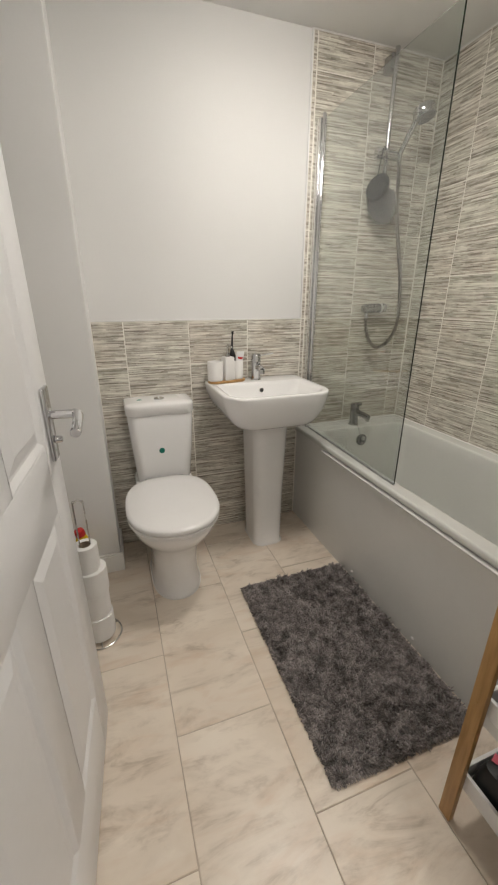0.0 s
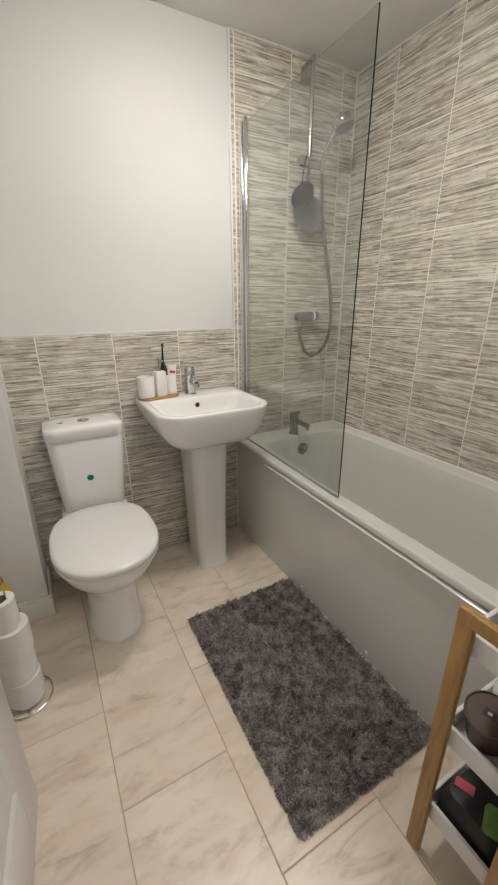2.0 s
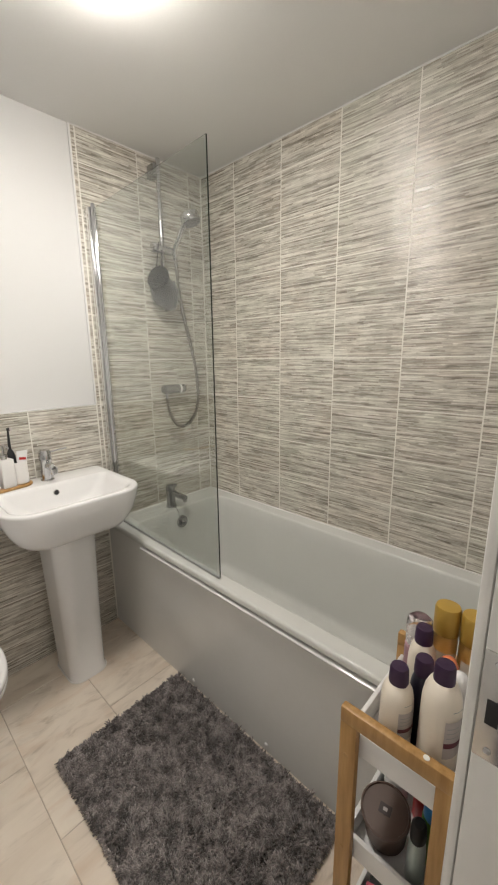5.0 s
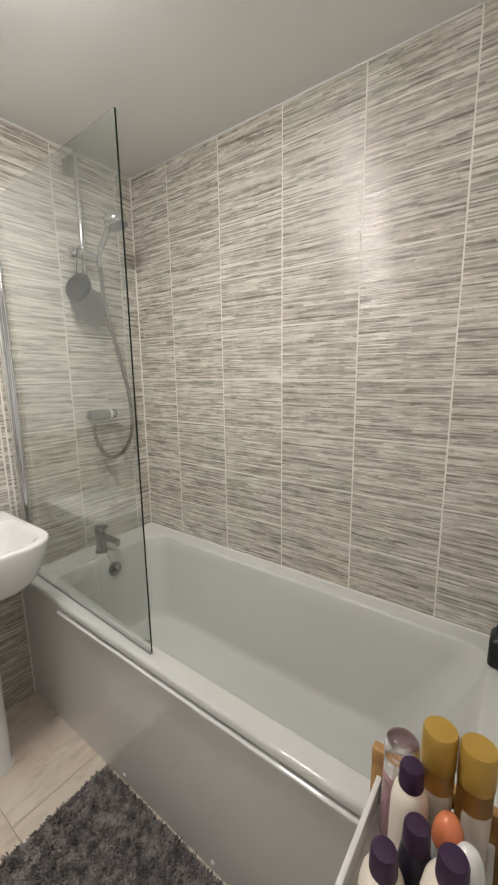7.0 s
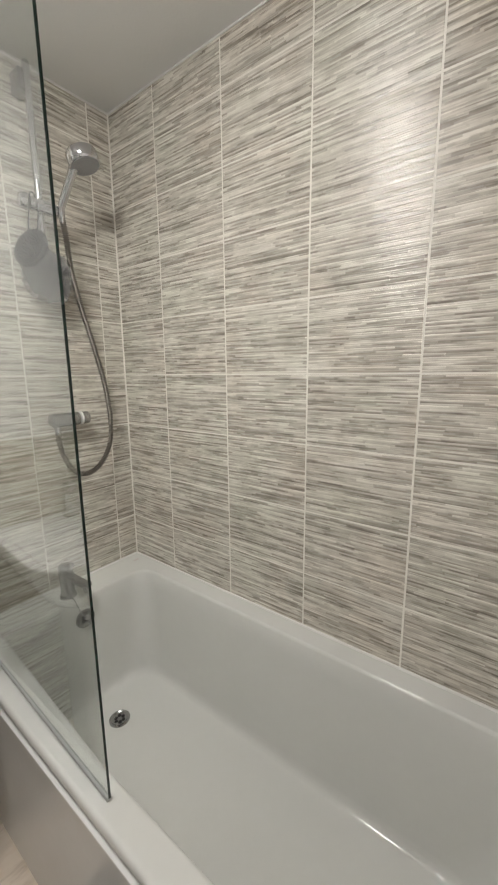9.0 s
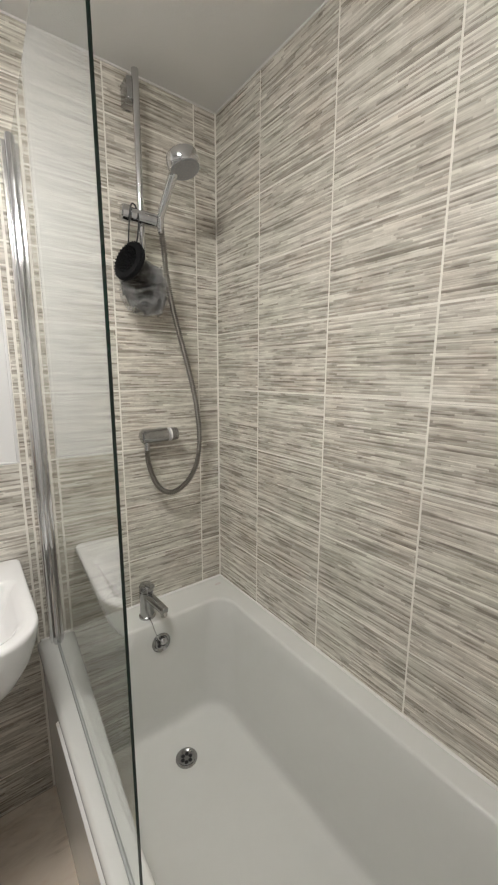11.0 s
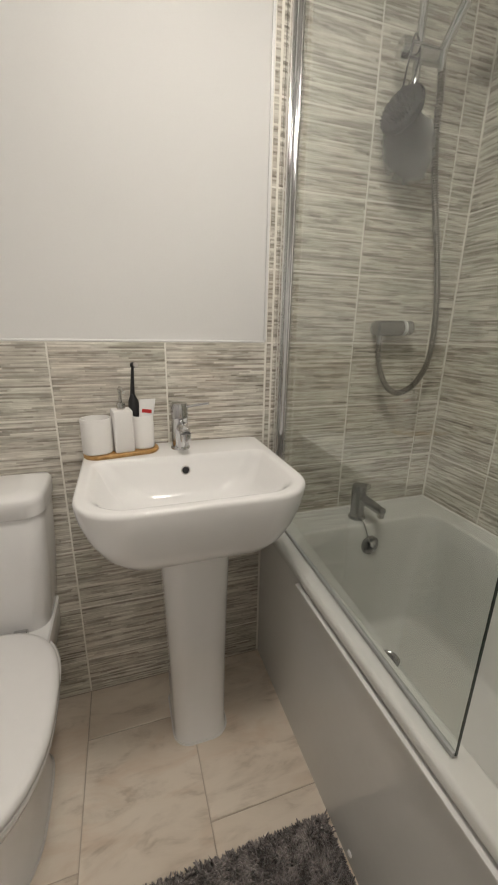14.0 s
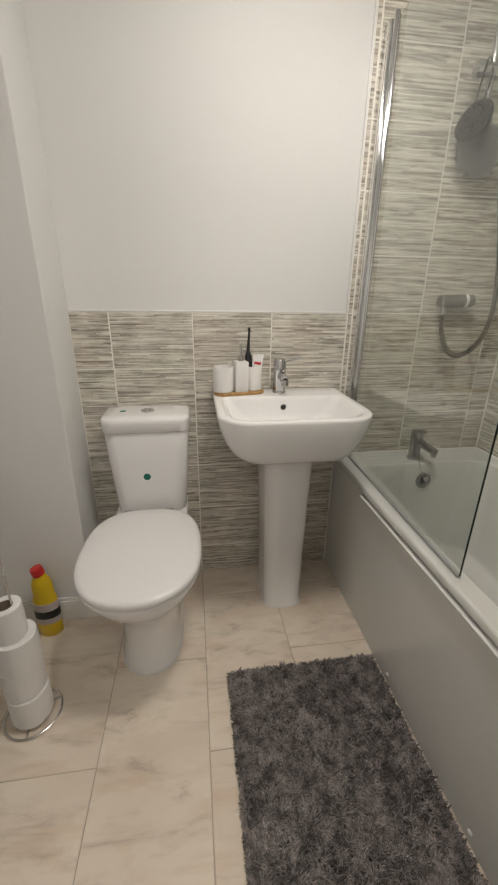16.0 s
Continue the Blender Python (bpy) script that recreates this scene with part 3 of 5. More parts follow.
# ---- shower ----
shower = thing("shower_rail", (1.61, 2.128, 1.70), "chrome shower riser rail fixed to the tiles", "shower rail")
RX, RY = 1.609, 2.128
part("rail", rod((RX, RY, 1.685), (RX, RY, 2.290), 0.0105, None, 20, 0.002), CHROME, shower)
for z0, z1 in ((2.205, 2.268), (1.690, 1.735)):
    part("bracket", box(RX - 0.026, RX + 0.010, RY - 0.002, Y1 - 0.001, z0, z1, 0.006, 3), DARK_CHROME, shower)
sl = part("slider", rod((RX - 0.040, RY - 0.012, 1.890), (RX + 0.058, RY - 0.026, 1.882), 0.0205, 0.0195, 22, 0.003), CHROME, shower, "chrome slider with clamp knob")
part("knob", rod((RX - 0.066, RY - 0.009, 1.8925), (RX - 0.0395, RY - 0.012, 1.890), 0.0235, 0.0245, 22, 0.004), CHROME, sl)
handset = thing("hand_shower", (1.66, 2.09, 1.88), "chrome and grey hand shower resting in its holder", "shower head")
HB, HT = Vector((RX + 0.044, RY - 0.040, 1.890)), Vector((1.678, 2.012, 2.022))
part("handle", tube(smooth_path([HB, HB.lerp(HT, 0.35), HB.lerp(HT, 0.7), HT], 8), lambda i: 0.0115 + 0.00012 * i, 16), CHROME, handset)
fd = Vector((0.14, -0.29, -0.945)).normalized()
part("head", lathe(HT - fd * 0.012 + Vector((0.012, -0.006, 0.012)), [(0.012, 0.004), (0.043, 0.005), (0.0465, 0.008), (0.0475, 0.012), (0.0475, 0.044), (0.045, 0.047)], 32, fd), CHROME, handset)
face = part("spray_face", lathe(HT + fd * 0.0355 + Vector((0.012, -0.006, 0.012)), [(0.0425, 0), (0.0425, 0.001), (0.0, 0.0012)], 32, fd), plain("grey_spray_face", (0.36, 0.36, 0.37), 0.4, vary=0.1, scale=30, fine=260, relief=0.002), handset, "grey spray face with nozzles")
q = fd.to_track_quat("Z", "Y")
bm = bmesh.new()
for ring, count in ((0.012, 8), (0.023, 14), (0.034, 20)):
    for k in range(count):
        a = 2 * math.pi * k / count
        o = HT + fd * 0.0366 + Vector((0.012, -0.006, 0.012)) + q @ Vector((ring * math.cos(a), ring * math.sin(a), 0))
        lathe(o, [(0.0014, 0), (0.0011, 0.0014)], 6, fd, bm=bm)
part("nozzle_ring", bm, LABEL_GREY, face)

valve = thing("shower_valve", (1.655, 2.15, 1.20), "chrome bar shower valve on the tiled wall", "shower valve")
VZ = 1.205
part("bar", rod((1.584, 2.150, VZ), (1.683, 2.144, VZ + 0.002), 0.0240, None, 26, 0.006), DARK_CHROME, valve)
part("temperature_knob", rod((1.6895, 2.144, VZ + 0.002), (1.716, 2.142, VZ + 0.003), 0.0232, 0.0222, 26, 0.003), DARK_CHROME, valve)
part("white_ring", rod((1.6835, 2.144, VZ + 0.002), (1.6895, 2.1438, VZ + 0.002), 0.0240, None, 26), WHITE_PLASTIC, valve, "white index ring")
for x in (1.612, 1.668):
    part("wall_flange", rod((x, Y1 - 0.0005, VZ), (x, 2.152, VZ), 0.024, 0.014, 22, 0.003), CHROME, valve)
part("outlet", rod((1.602, 2.148, VZ - 0.018), (1.603, 2.147, VZ - 0.050), 0.0105, 0.0095, 16, 0.002), CHROME, valve)

hose = thing("shower_hose", (1.66, 2.12, 1.15), "ribbed steel shower hose hanging in a loop", "shower hose")
hp = smooth_path([(1.603, 2.147, VZ - 0.050), (1.606, 2.143, 1.105), (1.622, 2.132, 1.045), (1.650, 2.122, 1.008), (1.690, 2.115, 1.003), (1.742, 2.115, 1.035), (1.784, 2.122, 1.10), (1.800, 2.130, 1.19), (1.788, 2.130, 1.32),
                  (1.752, 2.124, 1.46), (1.708, 2.114, 1.60), (1.677, 2.102, 1.72), (1.664, 2.090, 1.80), (HB.x, HB.y, HB.z - 0.006)], 46)
step, even, run = 0.0021, [hp[0]], 0.0
for p0, p1 in zip(hp, hp[1:]):
    gap = (p1 - p0).length
    while run + gap >= step * len(even):
        even.append(p0.lerp(p1, (step * len(even) - run) / gap))
    run += gap
part("hose", tube(even, lambda i: (0.0102, 0.0098, 0.0064)[i % 3], 10), HOSE, hose, "", 70)
part("cone", rod(HB + Vector((0.001, 0, -0.045)), HB + Vector((0, 0, -0.002)), 0.0085, 0.012, 16, 0.002), CHROME, hose)

# scrub brush and net puff hanging from the slider
brush = thing("bath_brush", (1.56, 2.10, 1.75), "round black scrub brush hanging from the shower slider", "bath brush")
bd = Vector((0.88, 0.32, -0.30)).normalized()
BC = Vector((1.553, 2.092, 1.749))
part("back", lathe(BC, [(0.0, -0.004), (0.030, -0.006), (0.044, -0.011), (0.055, -0.009), (0.060, -0.001), (0.056, 0.008), (0.042, 0.016), (0.0, 0.021)], 30, bd), SCRUB, brush)
q = bd.to_track_quat("Z", "Y")
bm = bmesh.new()
for ring, count in ((0.010, 7), (0.019, 13), (0.028, 19), (0.037, 25)):
    for k in range(count):
        a = 2 * math.pi * (k + 0.5 * (ring > 0.015)) / count
        o = BC - bd * 0.011 + q @ Vector((ring * math.cos(a), ring * math.sin(a), 0))
        rod(o, o - bd * 0.007 + q @ Vector((0.003 * math.cos(a), 0.003 * math.sin(a), 0)), 0.0021, 0.0016, 6, bm=bm)
for k in range(34):
    a = 2 * math.pi * k / 34
    o = BC + q @ Vector((0.054 * math.cos(a), 0.054 * math.sin(a), -0.004))
    rod(o, o + q @ Vector((0.004 * math.cos(a), 0.004 * math.sin(a), -0.006)), 0.0030, 0.0022, 6, bm=bm)
part("bristles", bm, SCRUB, brush, "short black rubber bristles")
cord = smooth_path([(1.557, 2.108, 1.795), (1.558, 2.100, 1.84), (1.562, 2.090, 1.895), (1.572, 2.097, 1.914), (1.585, 2.101, 1.905), (1.586, 2.090, 1.87), (1.583, 2.100, 1.82), (1.578, 2.108, 1.790)], 8)
part("cord", tube(cord, 0.0022, 7), BLACK, brush, "black hanging cord")

puff = thing("bath_puff", (1.60, 2.13, 1.68), "grey crumpled net bath puff hanging on its cord", "bath puff")
rng = np.random.RandomState(11)
verts, faces = [], []
for sheet in range(15):
    # one ruffled sheet of net gathered at the cord
    ax = Vector(rng.normal(0, 1, 3)).normalized()
    e1 = ax.orthogonal().normalized()
    e2 = ax.cross(e1)
    reach, waves, phase, turned = 0.066 + 0.022 * rng.rand(), rng.randint(5, 10), rng.rand() * 6.3, rng.rand() * 6.3
    base, n, rings = len(verts), 64, 6
    for q_ in range(rings):
        f = (q_ + 0.6) / (rings - 0.4)
        for k in range(n):
            a = 2 * math.pi * k / n
            ruffle = (0.020 * math.sin(waves * a + phase) + 0.007 * math.sin(2.3 * waves * a + turned)) * f
            rad = reach * f * (1 + 0.10 * math.sin(3 * a + turned))
            p = e1 * (rad * math.cos(a)) + e2 * (rad * math.sin(a)) + ax * ruffle
            low = max(0.0, -p.z) * 0.30
            verts.append((1.608 + p.x * 0.92, min(2.122 + p.y * 0.66, 2.181), 1.694 + p.z * 0.94 - low * 0.6))
    for q_ in range(rings - 1):
        for k in range(n):
            k2 = (k + 1) % n
            faces.append((base + q_ * n + k, base + q_ * n + k2, base + (q_ + 1) * n + k2, base + (q_ + 1) * n + k))
me = bpy.data.meshes.new("net")
me.from_pydata(verts, [], faces)
bm = bmesh.new()
bm.from_mesh(me)
bpy.data.meshes.remove(me)
part("net", bm, MESH_GREY, puff, "", 80)
part("cord", tube(smooth_path([(1.60, 2.12, 1.735), (1.603, 2.105, 1.775), (1.590, 2.10, 1.80), (1.577, 2.108, 1.81)], 8), 0.0015, 6), BLACK, puff)

# ---- toilet ----
AX = 0.436
toilet = thing("toilet", (AX, 1.85, 0), "white close-coupled toilet with its lid closed", "toilet")


def egg(hw, yf, yb, z, yc=None, n=44, nf=2.25, nb=2.9):
    yc = yc if yc is not None else yf + (yb - yf) * 0.47
    pts = []
    for i in range(n):
        a = 2 * math.pi * i / n
        c, s = math.cos(a), math.sin(a)
        e = nb if s > 0 else nf
        x = hw * math.copysign(abs(c) ** (2 / e), c)
        y = yc + ((yb - yc) if s > 0 else (yc - yf)) * math.copysign(abs(s) ** (2 / e), s)
        pts.append((AX + x, y, z))
    return pts


pan_rows = [egg(0.108, 1.668, 2.02, 0.0, nb=5), egg(0.109, 1.667, 2.02, 0.010, nb=5), egg(0.104, 1.674, 2.02, 0.018, nb=5), egg(0.100, 1.680, 2.02, 0.10, nb=5), egg(0.103, 1.676, 2.02, 0.18, nb=5),
            egg(0.118, 1.652, 2.03, 0.245, nb=4), egg(0.146, 1.595, 2.04, 0.305, nb=4), egg(0.170, 1.553, 2.04, 0.350, nb=3.6), egg(0.181, 1.532, 2.04, 0.385, nb=3.4), egg(0.183, 1.528, 2.04, 0.402, nb=3.4), egg(0.178, 1.533, 2.04, 0.407, nb=3.4)]
pan = part("pan", loft(pan_rows), CERAMIC, toilet, "", 50)
part("shelf", loft([rrect(AX - 0.085, AX + 0.085, 1.96, 2.178, 0.0, 0.03), rrect(AX - 0.09, AX + 0.09, 1.96, 2.178, 0.22, 0.03), rrect(AX - 0.128, AX + 0.138, 1.95, 2.180, 0.33, 0.03), rrect(AX - 0.132, AX + 0.142, 1.95, 2.180, 0.418, 0.03), rrect(AX - 0.128, AX + 0.138, 1.954, 2.178, 0.423, 0.028)]), CERAMIC, toilet)
part("floor_bead", tube([Vector(p) + Vector((0, 0, 0.002)) for p in egg(0.110, 1.666, 2.02, 0.0, nb=5)], 0.0035, 6, True), WHITE_MATT, toilet, "white sealant bead")
part("seat", loft([egg(0.184, 1.521, 2.0, 0.409), egg(0.189, 1.514, 2.0, 0.414), egg(0.189, 1.514, 2.0, 0.4225), egg(0.186, 1.518, 1.998, 0.4255)]), SEAT, toilet, "", 50)
part("lid", loft([egg(0.178, 1.528, 1.99, 0.4258), egg(0.178, 1.528, 1.99, 0.4290), egg(0.188, 1.514, 1.998, 0.4295), egg(0.191, 1.510, 2.0, 0.433), egg(0.191, 1.510, 2.0, 0.446), egg(0.187, 1.515, 1.997, 0.4525), egg(0.176, 1.529, 1.988, 0.4555), egg(0.12, 1.62, 1.95, 0.4575)]), SEAT, toilet, "flat white lid", 50)
for x in (AX - 0.075, AX + 0.075):
    part("hinge", rod((x - 0.016, 2.004, 0.436), (x + 0.016, 2.004, 0.436), 0.011, None, 16, 0.002), CHROME, toilet)
CX = 0.4465
cistern = part("cistern", loft([rrect(CX - 0.128, CX + 0.126, 2.022, 2.180, 0.4235, 0.045, 0.02), rrect(CX - 0.130, CX + 0.128, 2.020, 2.181, 0.43, 0.045, 0.02), rrect(CX - 0.141, CX + 0.141, 2.012, 2.182, 0.58, 0.045, 0.02), rrect(CX - 0.150, CX + 0.150, 2.003, 2.183, 0.753, 0.045, 0.02), rrect(CX - 0.149, CX + 0.149, 2.005, 2.180, 0.7565, 0.045, 0.02)]), CERAMIC, toilet, "", 40)
part("cistern_lid", loft([rrect(CX - 0.151, CX + 0.151, 2.001, 2.183, 0.7575, 0.045, 0.02), rrect(CX - 0.1545, CX + 0.1545, 1.998, 2.183, 0.7600, 0.046, 0.02), rrect(CX - 0.1555, CX + 0.1555, 1.995, 2.183, 0.790, 0.048, 0.02), rrect(CX - 0.155, CX + 0.155, 1.9945, 2.182, 0.803, 0.048, 0.02), rrect(CX - 0.149, CX + 0.149, 2.000, 2.179, 0.8095, 0.046, 0.02), rrect(CX - 0.10, CX + 0.10, 2.03, 2.16, 0.8145, 0.03, 0.02)]), CERAMIC, cistern, "", 50)
btn = part("flush_button", lathe((CX + 0.004, 2.085, 0.8142), [(0.024, 0), (0.024, 0.004), (0.0215, 0.0058), (0.0, 0.0062)], 26), CHROME, toilet, "oval chrome dual flush button", 50)
part("button_split", box(CX + 0.0015, CX + 0.0065, 2.063, 2.107, 0.8198, 0.8206), SEAL, btn)
part("sticker", lathe((0.438, 2.0118, 0.582), [(0.0135, 0), (0.0135, 0.0009)], 24, (0, -1, -0.046)), TEAL, cistern, "round teal sticker")
part("sticker", lathe((CX - 0.085, 2.09, 0.8136), [(0.0115, 0), (0.0115, 0.0012)], 24, (0, 0, 1)), TEAL, cistern, "round teal sticker")

# ---- basin ----
BX = 0.951
basin = thing("basin", (BX, 2.0, 0), "white ceramic basin on a full pedestal", "basin")
W = lambda l, r, f, z, rf, b=Y1 - 0.001, rb=0.02: rrect(l, r, f, b, z, rf, rb, 10)
bowl = loft([W(0.815, 1.075, 1.835, 0.701, 0.06, 2.10), W(0.782, 1.108, 1.800, 0.704, 0.07, 2.15), W(0.757, 1.133, 1.780, 0.715, 0.08, 2.178), W(0.735, 1.154, 1.764, 0.738, 0.09), W(0.713, 1.176, 1.750, 0.778, 0.098), W(0.698, 1.191, 1.741, 0.822, 0.104), W(0.692, 1.198, 1.737, 0.856, 0.108), W(0.6925, 1.1975, 1.7375, 0.8615, 0.108), W(0.6945, 1.1955, 1.7395, 0.8652, 0.107), W(0.698, 1.192, 1.743, 0.8668, 0.105, Y1 - 0.002), W(0.701, 1.189, 1.746, 0.867, 0.103, Y1 - 0.003),
             W(0.713, 1.178, 1.758, 0.867, 0.092, 2.058, 0.03), W(0.717, 1.174, 1.762, 0.8662, 0.09, 2.055, 0.03), W(0.724, 1.167, 1.769, 0.8625, 0.085, 2.051, 0.03), W(0.735, 1.156, 1.781, 0.849, 0.08, 2.047, 0.035), W(0.756, 1.136, 1.804, 0.805, 0.08, 2.040, 0.05), W(0.790, 1.105, 1.832, 0.770, 0.085, 2.025, 0.07), W(0.835, 1.062, 1.868, 0.752, 0.075, 1.995, 0.06), W(0.90, 1.00, 1.91, 0.747, 0.035, 1.97, 0.03)])
part("bowl", bowl, CERAMIC, basin, "", 45)
part("pedestal", loft([rrect(0.878, 1.038, 1.910, 2.10, 0.0, 0.05, 0.02), rrect(0.878, 1.038, 1.910, 2.10, 0.012, 0.05, 0.02), rrect(0.881, 1.035, 1.914, 2.10, 0.02, 0.05, 0.02), rrect(0.876, 1.037, 1.905, 2.10, 0.25, 0.055, 0.02), rrect(0.870, 1.041, 1.890, 2.10, 0.50, 0.06, 0.02), rrect(0.863, 1.046, 1.876, 2.10, 0.703, 0.065, 0.02)]), CERAMIC, basin, "", 45)
part("foot_bead", tube([Vector(p) + Vector((0, 0, 0.0005)) for p in rrect(0.877, 1.039, 1.909, 2.10, 0.0, 0.05, 0.02)], 0.0035, 6, True), WHITE_MATT, basin)
part("overflow_ring", lathe((BX, 2.0455, 0.8265), [(0.0125, 0), (0.0125, 0.003), (0.0095, 0.0036), (0.009, 0.0008)], 20, (0, -1, 0.16)), STEEL, basin, "steel overflow ring")
part("overflow_hole", lathe((BX, 2.0450, 0.8265), [(0.0092, 0), (0.0092, 0.002)], 16, (0, -1, 0.16)), BLACK, basin)
part("waste", lathe((BX, 1.94, 0.7468), [(0.030, 0), (0.030, 0.002), (0.022, 0.004), (0, 0.005)], 22), CHROME, basin, "chrome slotted waste")

tap = thing("basin_tap", (0.950, 2.125, 0.867), "chrome single-lever basin mixer tap", "tap")
c = Vector((0.950, 2.122, 0.8665))
part("base", lathe(c, [(0.027, 0), (0.027, 0.004), (0.024, 0.008)], 26), CHROME, tap)
part("body", lathe(c + Vector((0, 0, 0.008)), [(0.0245, 0), (0.0235, 0.012), (0.0230, 0.075), (0.0245, 0.082)], 26), CHROME, tap)
sp = part("spout", tube(smooth_path([c + Vector((0.002, -0.008, 0.060)), c + Vector((0.003, -0.035, 0.070)), c + Vector((0.004, -0.060, 0.066)), c + Vector((0.005, -0.074, 0.058))], 6), 0.0145, 16), CHROME, tap)
part("aerator", rod(c + Vector((0.005, -0.070, 0.060)), c + Vector((0.005, -0.073, 0.038)), 0.0145, 0.0135, 18, 0.002), CHROME, sp)
part("cap", lathe(c + Vector((0, 0, 0.0905)), [(0.0245, 0), (0.0245, 0.032), (0.021, 0.039), (0.0, 0.040)], 26), CHROME, tap)
part("lever", tube(smooth_path([c + Vector((0.012, -0.006, 0.118)), c + Vector((0.045, -0.028, 0.128)), c + Vector((0.074, -0.046, 0.134))], 6), 0.0038, 10), CHROME, tap)

# bathroom set on the basin
tray = thing("bamboo_tray", (0.79, 2.10, 0.867), "small oval bamboo tray on the basin's back corner", "tray")
TR = Matrix.Translation((0.792, 2.112, 0)) @ Matrix.Rotation(math.radians(10), 4, "Z")
part("board", moved(loft([rrect(-0.096, 0.096, -0.038, 0.038, 0.8675, 0.0375), rrect(-0.098, 0.098, -0.040, 0.040, 0.870, 0.0395), rrect(-0.098, 0.098, -0.040, 0.040, 0.876, 0.0395), rrect(-0.096, 0.096, -0.038, 0.038, 0.8785, 0.0375)]), TR), WOOD, tray)


def on_tray(u, v, z=0.879):
    p = TR @ Vector((u, v, 0))
    return Vector((p.x, p.y, z))


def hollow(u, v, hu, hv, h, r, wall=0.004):
    """An open cup with a rounded-rectangle plan."""
    rows = []
    for k, z in ((0.003, 0.0), (0.0, 0.003), (0.0, h - 0.002), (0.0015, h), (wall - 0.0015, h), (wall, h - 0.002), (wall, 0.008)):
        rows.append(rrect(u - hu + k, u + hu - k, v - hv + k, v + hv - k, 0.879 + z, max(r - k, 0.003)))
    return moved(loft(rows), TR)


cup = thing("bathroom_cup", on_tray(-0.055, 0), "matt white cup on the bamboo tray", "cup")
part("body", hollow(-0.0605, 0, 0.0380, 0.0355, 0.092, 0.034), WHITE_MATT, cup)
disp = thing("soap_dispenser", on_tray(0.003, -0.010), "matt white soap dispenser with a steel pump", "soap dispenser")
part("body", moved(loft([rrect(0.003 - w, 0.003 + w, -0.010 - w, -0.010 + w, 0.879 + z, 0.006) for w, z in ((0.0235, 0.0), (0.025, 0.002), (0.025, 0.108), (0.023, 0.111), (0.010, 0.1115))]), TR), WHITE_MATT, disp)
o = on_tray(0.003, -0.010, 0.9905)
pump = part("pump", lathe(o, [(0.0105, 0), (0.0105, 0.016), (0.0085, 0.018), (0.004, 0.019), (0.004, 0.044)], 18), STEEL, disp, "brushed steel pump")
part("nozzle", tube(smooth_path([o + Vector((0, 0, 0.044)), o + Vector((0, 0, 0.054)), o + Vector((0.003, -0.012, 0.055)), o + Vector((0.010, -0.034, 0.048))], 6), 0.0045, 10), STEEL, pump)
holder = thing("toothbrush_holder", on_tray(0.058, 0), "matt white toothbrush holder on the bamboo tray", "toothbrush holder")
part("body", hollow(0.0575, 0, 0.0285, 0.0300, 0.090, 0.024), WHITE_MATT, holder)
tb = thing("electric_toothbrush", on_tray(0.055, 0.010, 0.888), "black electric toothbrush standing in the holder", "toothbrush")
a, b = on_tray(0.046, 0.010, 0.889), on_tray(0.040, 0.016, 1.022)
part("handle", tube([a.lerp(b, t) for t in (0, 0.15, 0.5, 0.75, 0.88, 1)], lambda i: (0.011, 0.013, 0.0140, 0.0145, 0.0125, 0.006)[i], 16), BLACK, tb)
b2 = on_tray(0.046, 0.022, 1.096)
part("neck", tube([b.lerp(b2, t) for t in (0, 0.3, 0.8, 1)], lambda i: (0.006, 0.0052, 0.004, 0.0035)[i], 12), BLACK, tb)
part("brush_head", lathe(b2 + Vector((0, 0, 0.003)), [(0.0075, 0), (0.0075, 0.006), (0.006, 0.012)], 16, (0.5, -0.8, 0.1)), [BLACK], tb)
part("bristles", lathe(b2 + Vector((0.0062, -0.0098, 0.0042)), [(0.0062, 0), (0.0062, 0.005)], 16, (0.5, -0.8, 0.1)), LABEL_GREY, tb, "pale blue-grey bristles")
paste = thing("toothpaste_tube", on_tray(0.078, -0.004, 0.89), "white and red toothpaste tube cap-down in the holder", "toothpaste")
p0, p1 = on_tray(0.060, -0.006, 0.900), on_tray(0.073, -0.010, 1.012)
rows = []
for t, hw, th in ((0, 0.012, 0.012), (0.15, 0.0165, 0.0155), (0.6, 0.019, 0.009), (0.93, 0.021, 0.0025), (1, 0.021, 0.0012)):
    m = p0.lerp(p1, t)
    rows.append([m + Vector((hw * math.cos(2 * math.pi * k / 20), th * math.sin(2 * math.pi * k / 20) + 0.12 * hw * math.cos(2 * math.pi * k / 20), 0)) for k in range(20)])
part("tube", loft(rows), WHITE_PLASTIC, paste)
part("cap", rod(p0 - (p1 - p0).normalized() * 0.014, p0, 0.010, 0.0115, 16, 0.001), TEAL, paste)
band = p0.lerp(p1, 0.72)
part("red_band", moved(box(-0.0125, 0.0125, -0.0075, -0.0068, -0.005, 0.005), Matrix.Translation(band) @ Matrix.Rotation(math.radians(8), 4, "Y")), RED, paste, "red printed band")

